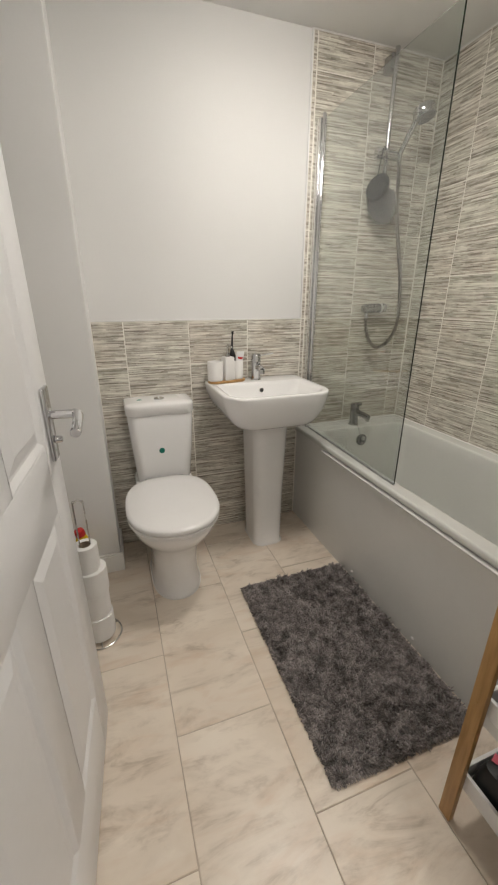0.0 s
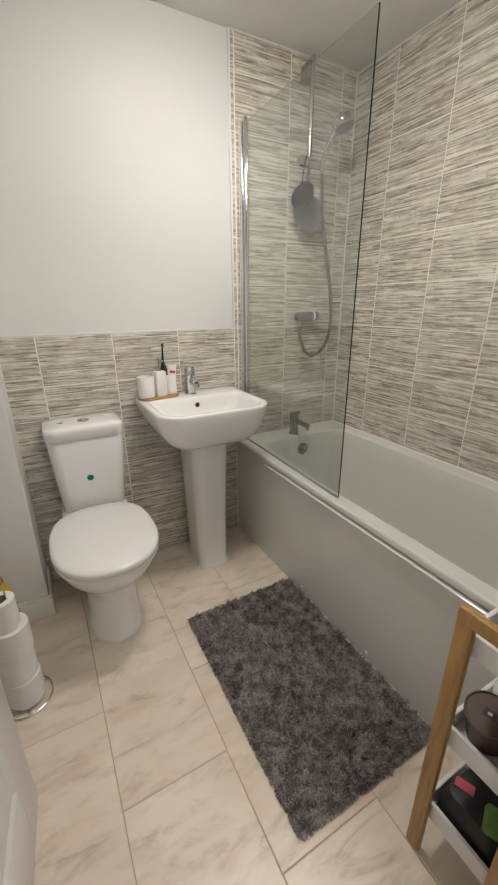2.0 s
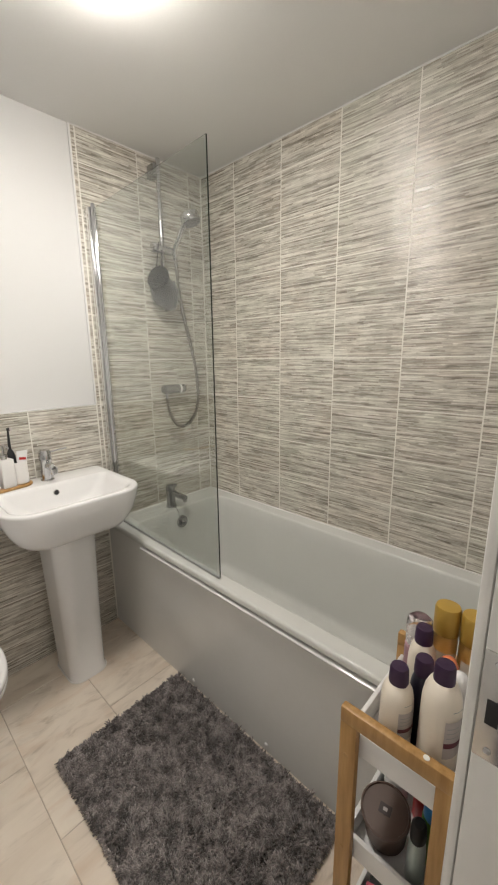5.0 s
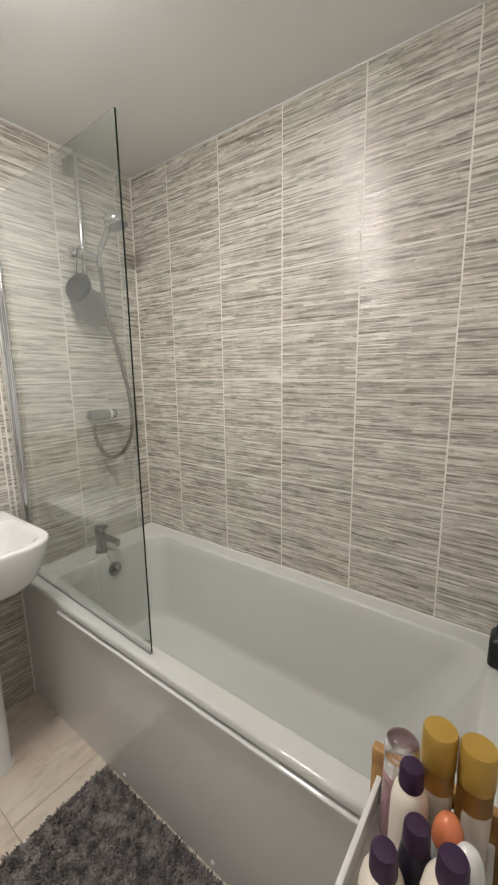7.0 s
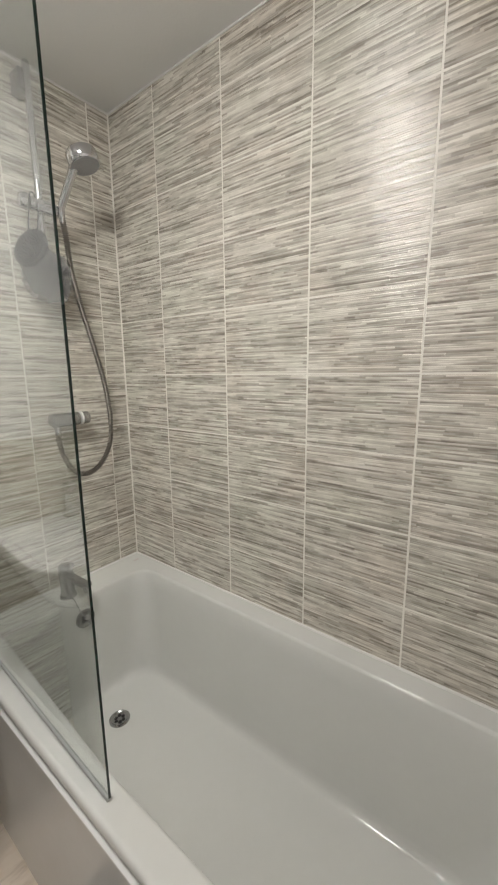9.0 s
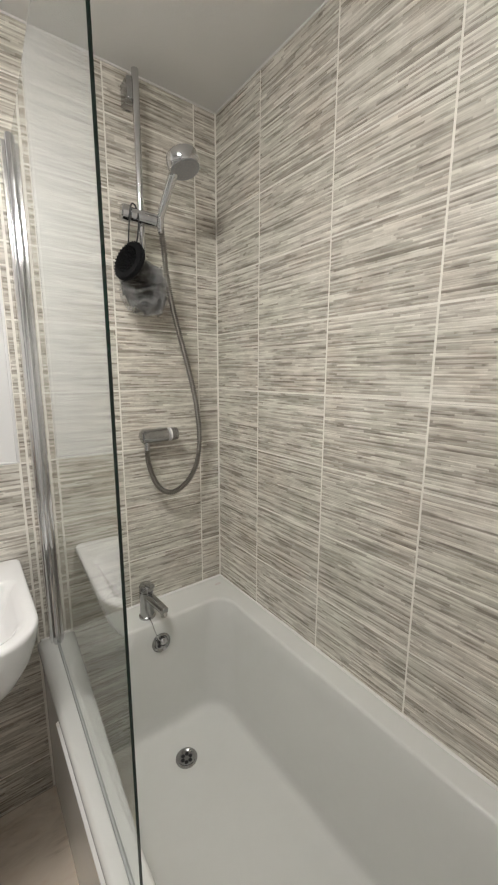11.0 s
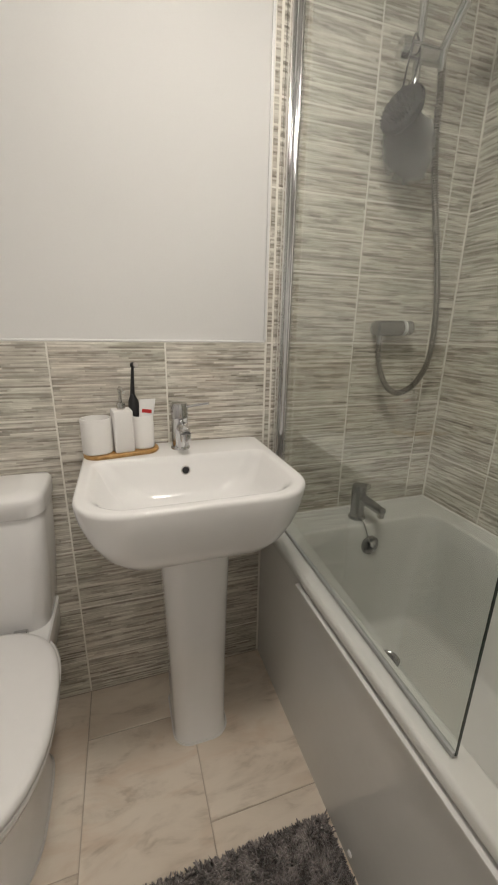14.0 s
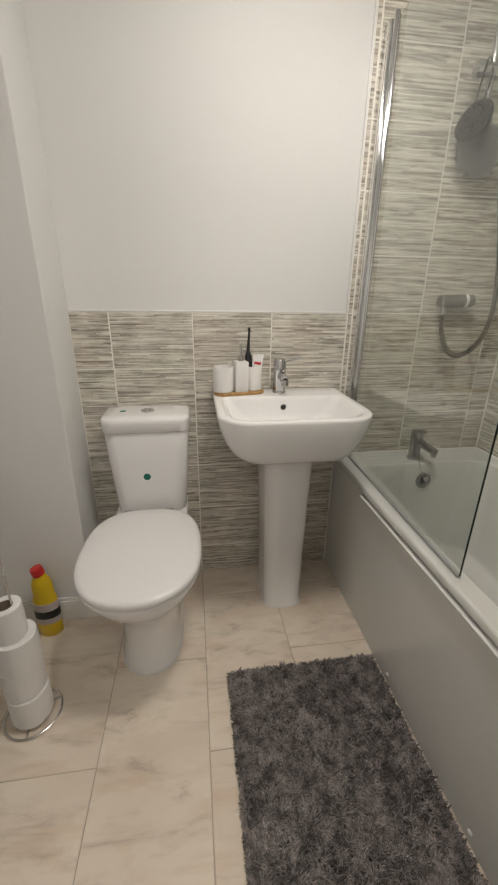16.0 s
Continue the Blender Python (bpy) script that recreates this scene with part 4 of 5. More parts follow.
# ---- things on the floor ----
roll_stand = thing("toilet_roll_stand", (0.096, 1.60, 0), "chrome wire toilet roll stand on the floor", "toilet roll stand")
RC = Vector((0.096, 1.582, 0))
part("base_ring", tube([RC + Vector((0.079 * math.cos(a), 0.079 * math.sin(a), 0.004)) for a in np.linspace(0, 2 * math.pi, 48, endpoint=False)], 0.0032, 8, True), STEEL, roll_stand)
part("inner_ring", tube([RC + Vector((0.052 * math.cos(a), 0.052 * math.sin(a), 0.012)) for a in np.linspace(0, 2 * math.pi, 40, endpoint=False)], 0.0028, 8, True), STEEL, roll_stand)
for a in (0.6, 2.7, 4.8):
    part("spoke", tube([RC + Vector((r * math.cos(a), r * math.sin(a), z)) for r, z in ((0.014, 0.012), (0.052, 0.009), (0.079, 0.004))], 0.0026, 8), STEEL, roll_stand)
part("stem", tube(smooth_path([RC + Vector(p) for p in ((-0.017, 0, 0.008), (-0.017, 0, 0.3), (-0.017, 0, 0.575), (-0.013, 0, 0.597), (0, 0, 0.605), (0.013, 0, 0.597), (0.017, 0, 0.575), (0.017, 0, 0.3), (0.017, 0, 0.008))], 8), 0.0028, 8), STEEL, roll_stand)


def toilet_roll(z, r, dx, dy):
    h, c = 0.102, RC + Vector((dx, dy, z))
    roll = thing("toilet_roll", c, "white toilet roll stacked on the wire stand", "toilet roll", "stacked toilet rolls")
    part("paper", lathe(c, [(0.021, 0.001), (r - 0.003, 0), (r, 0.003), (r + 0.0006, h * 0.5), (r, h - 0.003), (r - 0.003, h), (0.0215, h - 0.001), (0.0205, h * 0.5)], 40), PAPER, roll)
    bm = loft([circle(c + Vector((0, 0, k)), rr, 24) for k, rr in ((0.002, 0.0202), (h - 0.001, 0.0202), (h - 0.001, 0.0192), (0.002, 0.0192))], ring=True)
    part("core", bm, CARDBOARD, roll, "brown cardboard core")
    flap = [c + Vector(((r + 0.0012) * math.cos(a), (r + 0.0012) * math.sin(a), 0)) for a in np.linspace(-1.9, -0.7, 9)]
    bm = bmesh.new()
    lo = [bm.verts.new(p + Vector((0, 0, 0.001))) for p in flap]
    hi = [bm.verts.new(p + Vector((0, 0, h - 0.001))) for p in flap]
    for i in range(8):
        bm.faces.new((lo[i], lo[i + 1], hi[i + 1], hi[i]))
    part("loose_end", bm, PAPER, roll)


for z, r, dx, dy in ((0.016, 0.057, 0.002, -0.002), (0.119, 0.056, -0.002, 0.002), (0.222, 0.056, 0.003, 0.001), (0.325, 0.041, -0.001, -0.001)):
    toilet_roll(z, r, dx, dy)

cleaner = thing("cleaner_bottle", (0.045, 1.905, 0), "yellow toilet cleaner bottle with a red cap", "bottle")
cc = Vector((0.045, 1.905, 0))


def oval(c, prof, n=28, flat=0.62, yaw=0.0, lean=None):
    rows = []
    for r, z in prof:
        rows.append([Vector(c) + Matrix.Rotation(yaw, 3, "Z") @ Vector((r * math.cos(2 * math.pi * i / n), r * flat * math.sin(2 * math.pi * i / n), z)) for i in range(n)])
    return loft(rows)


part("body", oval(cc, [(0.039, 0), (0.043, 0.004), (0.044, 0.05), (0.043, 0.13), (0.041, 0.165), (0.036, 0.182), (0.037, 0.196), (0.036, 0.222), (0.031, 0.245), (0.022, 0.262), (0.019, 0.268)], flat=0.68), YELLOW, cleaner)
part("cap", lathe(cc + Vector((-0.002, 0, 0.2675)), [(0.0205, 0), (0.0215, 0.004), (0.0215, 0.022), (0.0195, 0.030), (0, 0.032)], 22, (-0.22, -0.08, 1)), RED, cleaner, "red safety cap")
part("label", oval(cc, [(0.0446, 0.06), (0.0444, 0.15)], flat=0.69), LABEL_GREY, cleaner, "pale label")
part("label_band", oval(cc, [(0.0452, 0.085), (0.0450, 0.118)], flat=0.69), BLACK, cleaner, "black printed band")

# ---- rug ----
rug = thing("bath_rug", (0.945, 1.232, 0), "dark grey shaggy bath rug on the floor tiles", "rug")
RX0, RX1, RY0, RY1 = 0.705, 1.212, 0.824, 1.630


def tuft(rng, verts, faces, x, y, ang, lift):
    """One bent, pointed strand of three sides."""
    dx, dy = math.cos(ang), math.sin(ang)
    sx, sy = -dy, dx
    length, w, z = 0.010 + 0.010 * rng.rand(), 0.0013 + 0.0008 * rng.rand(), 0.007 + 0.004 * rng.rand()
    base = len(verts)
    for s, ww, h in ((0.0, w, 0.0), (0.4, w * 1.15, lift * 0.013), (0.78, w * 0.95, lift * 0.018)):
        px, py, pz = x + dx * length * s, y + dy * length * s, z + h
        verts += [(px - sx * ww, py - sy * ww, pz), (px + sx * ww, py + sy * ww, pz), (px, py, pz + ww * 1.5)]
    verts.append((x + dx * length, y + dy * length, z + lift * (0.016 + 0.005 * rng.normal())))
    for r in (0, 3):
        for i in range(3):
            j = (i + 1) % 3
            faces.append((base + r + i, base + r + j, base + r + 3 + j, base + r + 3 + i))
    for i in range(3):
        faces.append((base + 6 + i, base + 6 + (i + 1) % 3, base + 9))


def shag():
    """Bent tufts, each leaning with its patch of the pile."""
    rng = np.random.RandomState(4)
    verts, faces = [], []
    for k in range(4300):
        cu, cv = rng.rand(), rng.rand()
        cx, cy = RX0 + 0.008 + cu * (RX1 - RX0 - 0.016), RY0 + 0.008 + cv * (RY1 - RY0 - 0.016)
        f = noise.noise(Vector((cx * 8, cy * 8, 0.3))) * 5.0
        clump = f + rng.normal(0, 1.3)
        rough = noise.noise(Vector((cx * 11 + cy * 5, cy * 12 - cx * 4, 9.0))) + 0.8 * noise.noise(Vector((cx * 27 - cy * 13, cy * 25 + cx * 16, 2.0))) + 0.5 * noise.noise(Vector((cx * 61, cy * 57, 4.0)))
        high = (0.3 + 0.7 * rng.rand()) * (0.9 + 1.0 * rough)
        px, py = cx - 1.12, cy - 1.05
        worn = math.exp(-(px * px + py * py) / 0.0045)
        clump += worn * (math.atan2(py, px) - clump)
        high *= 1 - 0.75 * worn
        for _ in range(10):
            tuft(rng, verts, faces, cx + rng.normal(0, 0.005), cy + rng.normal(0, 0.005), clump + rng.normal(0, 0.6), max(0.08, 0.85 * high) * (0.7 + 0.5 * rng.rand()))
    me = bpy.data.meshes.new("shag_surface")
    o = rug.location
    for k in range(2600):
        s = rng.rand() * 2 * (RX1 - RX0 + RY1 - RY0)
        wx, wy = RX1 - RX0, RY1 - RY0
        x, y, out = ((RX0 + s, RY0, -1.57) if s < wx else (RX1, RY0 + s - wx, 0.0) if s < wx + wy else (RX0 + s - wx - wy, RY1, 1.57) if s < 2 * wx + wy else (RX0, RY0 + s - 2 * wx - wy, 3.14))
        x, y = min(max(x, RX0 + 0.006), RX1 - 0.006), min(max(y, RY0 + 0.006), RY1 - 0.006)
        tuft(rng, verts, faces, x, y, out + rng.normal(0, 0.7), -0.25 + 0.3 * rng.rand())
    me.from_pydata([(a - o.x, b - o.y, max(c, 0.003)) for a, b, c in verts], [], faces)
    me.materials.append(RUG)
    me.polygons.foreach_set("use_smooth", [True] * len(me.polygons))
    ob = new("shag_surface", me)
    ob.parent = rug
    return tagged(ob, "tangled dark grey shag pile", kind="stuff")


part("backing", loft([rrect(RX0 + 0.006, RX1 - 0.006, RY0 + 0.006, RY1 - 0.006, 0.0005, 0.008), rrect(RX0 + 0.005, RX1 - 0.005, RY0 + 0.005, RY1 - 0.005, 0.004, 0.008), rrect(RX0 + 0.009, RX1 - 0.009, RY0 + 0.009, RY1 - 0.009, 0.0095, 0.008)]), BACKING, rug)
shag()

# ---- trolley ----
trolley = thing("storage_trolley", (1.06, 0.605, 0), "three-tier bamboo and white bathroom storage trolley", "trolley")
TX0, TX1, TY0, TY1, TZ1 = 0.938, 1.213, 0.500, 0.700, 0.744
for x in (TX0, TX1 - 0.018):
    side = part("side_frame", box(x, x + 0.018, TY0, TY1, TZ1 - 0.033, TZ1, 0.004), WOOD, trolley, "honey bamboo end frame")
    for y in (TY0 + 0.0005, TY1 - 0.0335):
        part("post", box(x + 0.0006, x + 0.0174, y, y + 0.033, 0.0, TZ1 - 0.031, 0.0025), WOOD, side)
    part("screw_cap", lathe((x + 0.009, 0.552, TZ1 + 0.0002), [(0.005, 0), (0.005, 0.0008), (0, 0.001)], 12), MDF, side, "white screw cap")
    for y, z in ((TY1 - 0.016, 0.644), (TY1 - 0.016, 0.417), (TY0 + 0.016, 0.417)):
        fx = x - 0.0002 if x == TX0 else x + 0.0182
        part("screw_cap", lathe((fx, y, z), [(0.0045, 0), (0.0045, 0.0008), (0, 0.001)], 12, (-1, 0, 0) if x == TX0 else (1, 0, 0)), WOOD, side)
TIERS = (0.124, 0.385, 0.639)
for z in TIERS:
    tier = part("tier", box(TX0 + 0.019, TX1 - 0.019, TY0 + 0.014, TY1 - 0.014, z, z + 0.010), MDF, trolley, "white painted shelf with low sides")
    for y0, y1 in ((TY0 + 0.012, TY0 + 0.021), (TY1 - 0.021, TY1 - 0.012)):
        part("side_board", box(TX0 + 0.0185, TX1 - 0.0185, y0, y1, z + 0.0005, z + 0.055, 0.0015), MDF, tier)
    for x0, x1 in ((TX0 + 0.0185, TX0 + 0.0275), (TX1 - 0.0275, TX1 - 0.0185)):
        part("end_board", box(x0, x1, TY0 + 0.0215, TY1 - 0.0215, z + 0.0005, z + 0.050, 0.0015), MDF, tier)

SH = TIERS[2] + 0.0102


def label_patch(c, r, flat, yaw, a0, a1, z0, z1, n=10):
    bm = bmesh.new()
    cols = []
    for i in range(n + 1):
        a = a0 + (a1 - a0) * i / n
        p = Matrix.Rotation(yaw, 3, "Z") @ Vector((r * math.cos(a), r * flat * math.sin(a), 0))
        cols.append([bm.verts.new(Vector(c) + p + Vector((0, 0, z))) for z in (z0, z1)])
    for a, b in zip(cols, cols[1:]):
        bm.faces.new((a[0], b[0], b[1], a[1]))
    return bm


def hair_bottle(x, y, h, r, body, tilt, label, yaw=0.0, printed=True):
    """A shouldered shampoo bottle with a flip cap."""
    ob = thing("shampoo_bottle", (x, y, SH), label, "bottle", "toiletries on the trolley")
    c = Vector((x, y, SH))
    part("body", oval(c, [(r * 0.9, 0), (r, 0.006), (r * 1.01, h * 0.35), (r, h * 0.62), (r * 0.985, h * 0.72), (r * 0.90, h * 0.80), (r * 0.72, h * 0.86), (r * 0.45, h * 0.895)], flat=0.86, yaw=yaw), body, ob)
    ax = Vector((tilt[0], tilt[1], 1)).normalized()
    part("cap", lathe(c + Vector((0, 0, h * 0.885)), [(0.0162, 0), (0.0168, 0.003), (0.0158, 0.027), (0.0138, 0.032), (0.0, 0.033)], 22, ax), PURPLE, ob, "dark purple flip cap")
    if printed:
        a = math.radians(243) - yaw
        part("label", label_patch(c, r * 1.022, 0.865, yaw, a - 0.6, a + 0.6, h * 0.36, h * 0.68), LABEL_GREY, ob, "pale printed label")
        part("band", label_patch(c, r * 1.030, 0.875, yaw, a - 0.6, a + 0.6, h * 0.455, h * 0.50), MAROON, ob)
        for k in range(3):
            part("print_line", label_patch(c, r * 1.028, 0.872, yaw, a - 0.5, a + 0.3 - 0.1 * k, h * (0.54 + 0.04 * k), h * (0.547 + 0.04 * k)), SEAL, ob)
        part("print_line", label_patch(c, r * 1.028, 0.872, yaw, a - 0.3, a + 0.3, h * 0.76, h * 0.766), SEAL, ob)


hair_bottle(0.998, 0.622, 0.176, 0.0325, CREAM, (0, 0, 1), "cream shampoo bottle with a dark purple cap", 0.3)
hair_bottle(1.102, 0.617, 0.198, 0.0295, CREAM, (0, 0, 1), "cream shampoo bottle with a purple cap behind others", 0.3)
hair_bottle(1.050, 0.597, 0.172, 0.0245, NAVY, (0, 0, 1), "midnight blue shampoo bottle with a purple cap", 0.1, False)
hair_bottle(1.006, 0.553, 0.223, 0.036, CREAM, (0, 0, 1), "large cream conditioner bottle with a purple cap", 0.2)


def gold_bottle(x, y, h, label):
    ob = thing("lotion_bottle", (x, y, SH), label, "bottle", "toiletries on the trolley")
    c = Vector((x, y, SH))
    part("body", lathe(c, [(0.019, 0), (0.022, 0.004), (0.0225, h * 0.5), (0.0225, h - 0.062), (0.020, h - 0.058)], 26), AMBER, ob)
    part("cap", lathe(c + Vector((0, 0, h - 0.058)), [(0.0228, 0), (0.0235, 0.003), (0.0235, 0.052), (0.0215, 0.057), (0.0, 0.058)], 26), GOLD, ob, "gold cap")
    a = math.radians(200)
    part("label", label_patch(c, 0.0231, 1.0, 0, a - 0.9, a + 0.9, h * 0.22, h * 0.62), CREAM, ob, "cream label")


gold_bottle(1.150, 0.5915, 0.241, "amber lotion bottle with a gold cap")
gold_bottle(1.150, 0.5440, 0.242, "amber lotion bottle with a tall gold cap")
cb = thing("mist_bottle", (1.155, 0.642, SH), "pink lotion bottle under a clear domed cap", "bottle", "toiletries on the trolley")
part("body", lathe((1.155, 0.642, SH), [(0.024, 0), (0.026, 0.004), (0.026, 0.12), (0.019, 0.128)], 24), plain("dusky_pink_plastic", (0.38, 0.22, 0.25), 0.35, vary=0.06), cb)
part("cap", lathe((1.155, 0.642, SH + 0.1285), [(0.0255, 0), (0.026, 0.040), (0.024, 0.053), (0.015, 0.061), (0, 0.063)], 24), CLEAR, cb, "clear plastic dome cap")
for x, y, cap_mat, nm in ((1.086, 0.566, ORANGE, "white roll-on deodorant with a coral cap"), (1.062, 0.5410, WHITE_PLASTIC, "white roll-on deodorant with a domed cap")):
    ob = thing("deodorant", (x, y, SH), nm, "deodorant", "toiletries on the trolley")
    part("body", lathe((x, y, SH), [(0.016, 0), (0.019, 0.004), (0.020, 0.06), (0.0185, 0.11), (0.0192, 0.140)], 22), WHITE_PLASTIC, ob)
    part("cap", lathe((x, y, SH + 0.1405), [(0.0192, 0), (0.0190, 0.008), (0.0170, 0.022), (0.012, 0.034), (0.006, 0.039), (0, 0.040)], 22), cap_mat, ob)

# middle tier
S2 = TIERS[1] + 0.0102
jar = thing("brown_tub", (1.011, 0.632, S2), "matt brown tub lying tilted on the middle shelf", "tub")
jd = Vector((-0.22, -0.03, 0.97)).normalized()
jc = Vector((1.028, 0.632, S2 + 0.011))
part("body", lathe(jc, [(0.034, 0), (0.039, 0.005), (0.0445, 0.074)], 32, jd), BROWN, jar)
lid = part("lid", lathe(jc + jd * 0.074, [(0.046, 0), (0.047, 0.002), (0.047, 0.011), (0.0435, 0.013), (0.0425, 0.010), (0.0, 0.0105)], 32, jd), BROWN, jar, "recessed brown lid")
q = jd.to_track_quat("Z", "Y").to_matrix().to_4x4()
part("badge", moved(box(-0.0115, 0.0115, -0.009, 0.009, 0.0, 0.001), Matrix.Translation(jc + jd * 0.0847) @ q), BROWN_DARK, lid, "small dark square badge")
part("badge_mark", moved(box(-0.004, 0.004, -0.003, 0.003, 0.001, 0.0015), Matrix.Translation(jc + jd * 0.0847) @ q), LABEL_GREY, lid)
tb2 = thing("lotion_tube", (1.008, 0.566, S2), "pale teal lotion tube with a black cap", "tube")
part("tube", oval((1.008, 0.566, S2), [(0.022, 0), (0.0235, 0.004), (0.022, 0.06), (0.0175, 0.092)], flat=0.72), PALE_TEAL, tb2)
part("cap", oval((1.008, 0.566, S2 + 0.0925), [(0.017, 0), (0.0178, 0.004), (0.0165, 0.028), (0.011, 0.034)], flat=0.8), BLACK, tb2)
sp2 = thing("spray_can", (1.056, 0.552, S2), "green and blue aerosol can on the middle shelf", "spray can")
part("body", lathe((1.056, 0.552, S2), [(0.021, 0), (0.0225, 0.003), (0.0225, 0.095), (0.019, 0.102)], 24), GREEN, sp2)
part("cap", lathe((1.056, 0.552, S2 + 0.1025), [(0.0205, 0), (0.021, 0.003), (0.0205, 0.036), (0.016, 0.042), (0.0145, 0.030)], 24), BLUE, sp2)
rb = thing("red_bottle", (1.118, 0.592, S2), "red plastic bottle on the middle shelf", "bottle")
part("body", oval((1.118, 0.592, S2), [(0.020, 0), (0.023, 0.004), (0.023, 0.085), (0.012, 0.1)], flat=0.75), RED, rb)
part("cap", lathe((1.118, 0.592, S2 + 0.1005), [(0.011, 0), (0.011, 0.018), (0, 0.019)], 18), RED, rb)
wt = thing("white_pot", (1.118, 0.648, S2), "white domed pot on the middle shelf", "pot")
part("body", lathe((1.118, 0.648, S2), [(0.024, 0), (0.026, 0.003), (0.026, 0.05), (0.024, 0.054)], 26), WHITE_PLASTIC, wt)
part("lid", lathe((1.118, 0.648, S2 + 0.0545), [(0.0265, 0), (0.0265, 0.015), (0.022, 0.024), (0.0, 0.028)], 26), WHITE_PLASTIC, wt)
tl = thing("teal_bottle", (1.160, 0.655, S2), "dark teal bottle at the back of the shelf", "bottle")
part("body", oval((1.160, 0.655, S2), [(0.021, 0), (0.023, 0.003), (0.023, 0.09), (0.010, 0.105)], flat=0.8), plain("grey_teal_plastic", (0.09, 0.16, 0.15), 0.35), tl)
part("cap", lathe((1.160, 0.655, S2 + 0.1055), [(0.010, 0), (0.010, 0.016), (0, 0.017)], 16), BLACK, tl)

# lowest tier
S1 = TIERS[0] + 0.0102
pouch = thing("black_pouch", (1.02, 0.61, S1), "black cosmetics pack with a pink print", "pouch")
rows = [rrect(0.973 + k, 1.083 - k * 0.4, 0.535 + k, 0.672 - k, S1 + z, 0.02, n=5) for k, z in ((0.004, 0), (0.0, 0.008), (0.004, 0.06), (0.012, 0.085), (0.03, 0.092))]
part("pack", loft(rows), BLACK, pouch)
part("pink_print", moved(box(-0.012, 0.012, -0.02, 0.02, 0, 0.0008), Matrix.Translation((1.023, 0.640, S1 + 0.0925)) @ Matrix.Rotation(0.35, 4, "Z")), PINK, pouch)
gp = thing("green_pack", (1.01, 0.553, S1), "green packet beside the black pack", "packet")
part("pack", moved(loft([rrect(-0.03 + k, 0.03 - k, -0.022 + k, 0.022 - k, z, 0.008, n=4) for k, z in ((0.003, 0), (0, 0.004), (0.002, 0.016), (0.006, 0.02))]), Matrix.Translation((1.01, 0.565, S1 + 0.0935)) @ Matrix.Rotation(0.4, 4, "Z")), GREEN, gp)

# ---- door, open into the room ----
door = tagged(new("door_1"), "white glossy six-panel door standing open", "door", "", "structure")
DW, DT, DH = 0.762, 0.040, 1.981
door.location = (JL - 0.006, Y0 + 0.012, 0.006)
door.rotation_euler = (0, 0, radians(86.0))
# local: u from the hinge along x, thickness towards -y (the side seen on entering), z up


def leaf_part(name, u0, u1, z0, z1, v0, v1, bevel, mat, label=""):
    me_bm = box(u0, u1, v0, v1, z0, z1, bevel)
    bmesh.ops.recalc_face_normals(me_bm, faces=me_bm.faces)
    me = bpy.data.meshes.new(name)
    me_bm.to_mesh(me)
    me_bm.free()
    me.materials.append(mat)
    me.polygons.foreach_set("use_smooth", [True] * len(me.polygons))
    me.set_sharp_from_angle(angle=radians(40))
    ob = new(name, me)
    ob.parent = door
    return tagged(ob, label)


leaf_part("core", 0.002, DW - 0.002, 0.002, DH - 0.002, -DT + 0.0095, -0.0095, 0, GLOSS_PAINT)
leaf_part("stile", 0.0, 0.105, 0.0, DH, -DT, 0.0, 0.003, GLOSS_PAINT)
leaf_part("stile", DW - 0.105, DW, 0.0, DH, -DT, 0.0, 0.003, GLOSS_PAINT)
leaf_part("muntin", DW / 2 - 0.048, DW / 2 + 0.048, 0.2, DH - 0.1, -DT + 0.0014, -0.0014, 0.003, GLOSS_PAINT)
for z0, z1 in ((0.0, 0.205), (0.80, 0.955), (1.50, 1.60), (DH - 0.11, DH)):
    leaf_part("rail", 0.1045, DW - 0.1045, z0, z1, -DT + 0.0005, -0.0005, 0.003, GLOSS_PAINT)
def local_part(name, bm, mat, parent, label=""):
    bmesh.ops.recalc_face_normals(bm, faces=bm.faces)
    me = bpy.data.meshes.new(name)
    bm.to_mesh(me)
    bm.free()
    me.materials.append(mat)
    me.polygons.foreach_set("use_smooth", [True] * len(me.polygons))
    me.set_sharp_from_angle(angle=radians(40))
    ob = new(name, me)
    ob.parent = parent
    return tagged(ob, label)


def raised_panel(u0, u1, z0, z1):
    """A moulded panel on both faces: a sloping edge, a narrow sunk line and a wide rising field."""
    bm = bmesh.new()
    for s_, face_v in ((1, -DT), (-1, 0.0)):
        loops = [[(u0 + k, face_v + s_ * d, z0 + k), (u1 - k, face_v + s_ * d, z0 + k), (u1 - k, face_v + s_ * d, z1 - k), (u0 + k, face_v + s_ * d, z1 - k)] for k, d in ((-0.002, 0.0012), (0.003, 0.002), (0.016, 0.0085), (0.021, 0.0088), (0.047, 0.0028))]
        loft(loops, cap0=False, bm=bm)
    ob = local_part("panel", bm, GLOSS_PAINT, door)
    ob.data.polygons.foreach_set("use_smooth", [False] * len(ob.data.polygons))


for u0, u1 in ((0.105, DW / 2 - 0.048), (DW / 2 + 0.048, DW - 0.105)):
    for z0, z1 in ((0.205, 0.80), (0.955, 1.50), (1.60, DH - 0.11)):
        raised_panel(u0, u1, z0, z1)

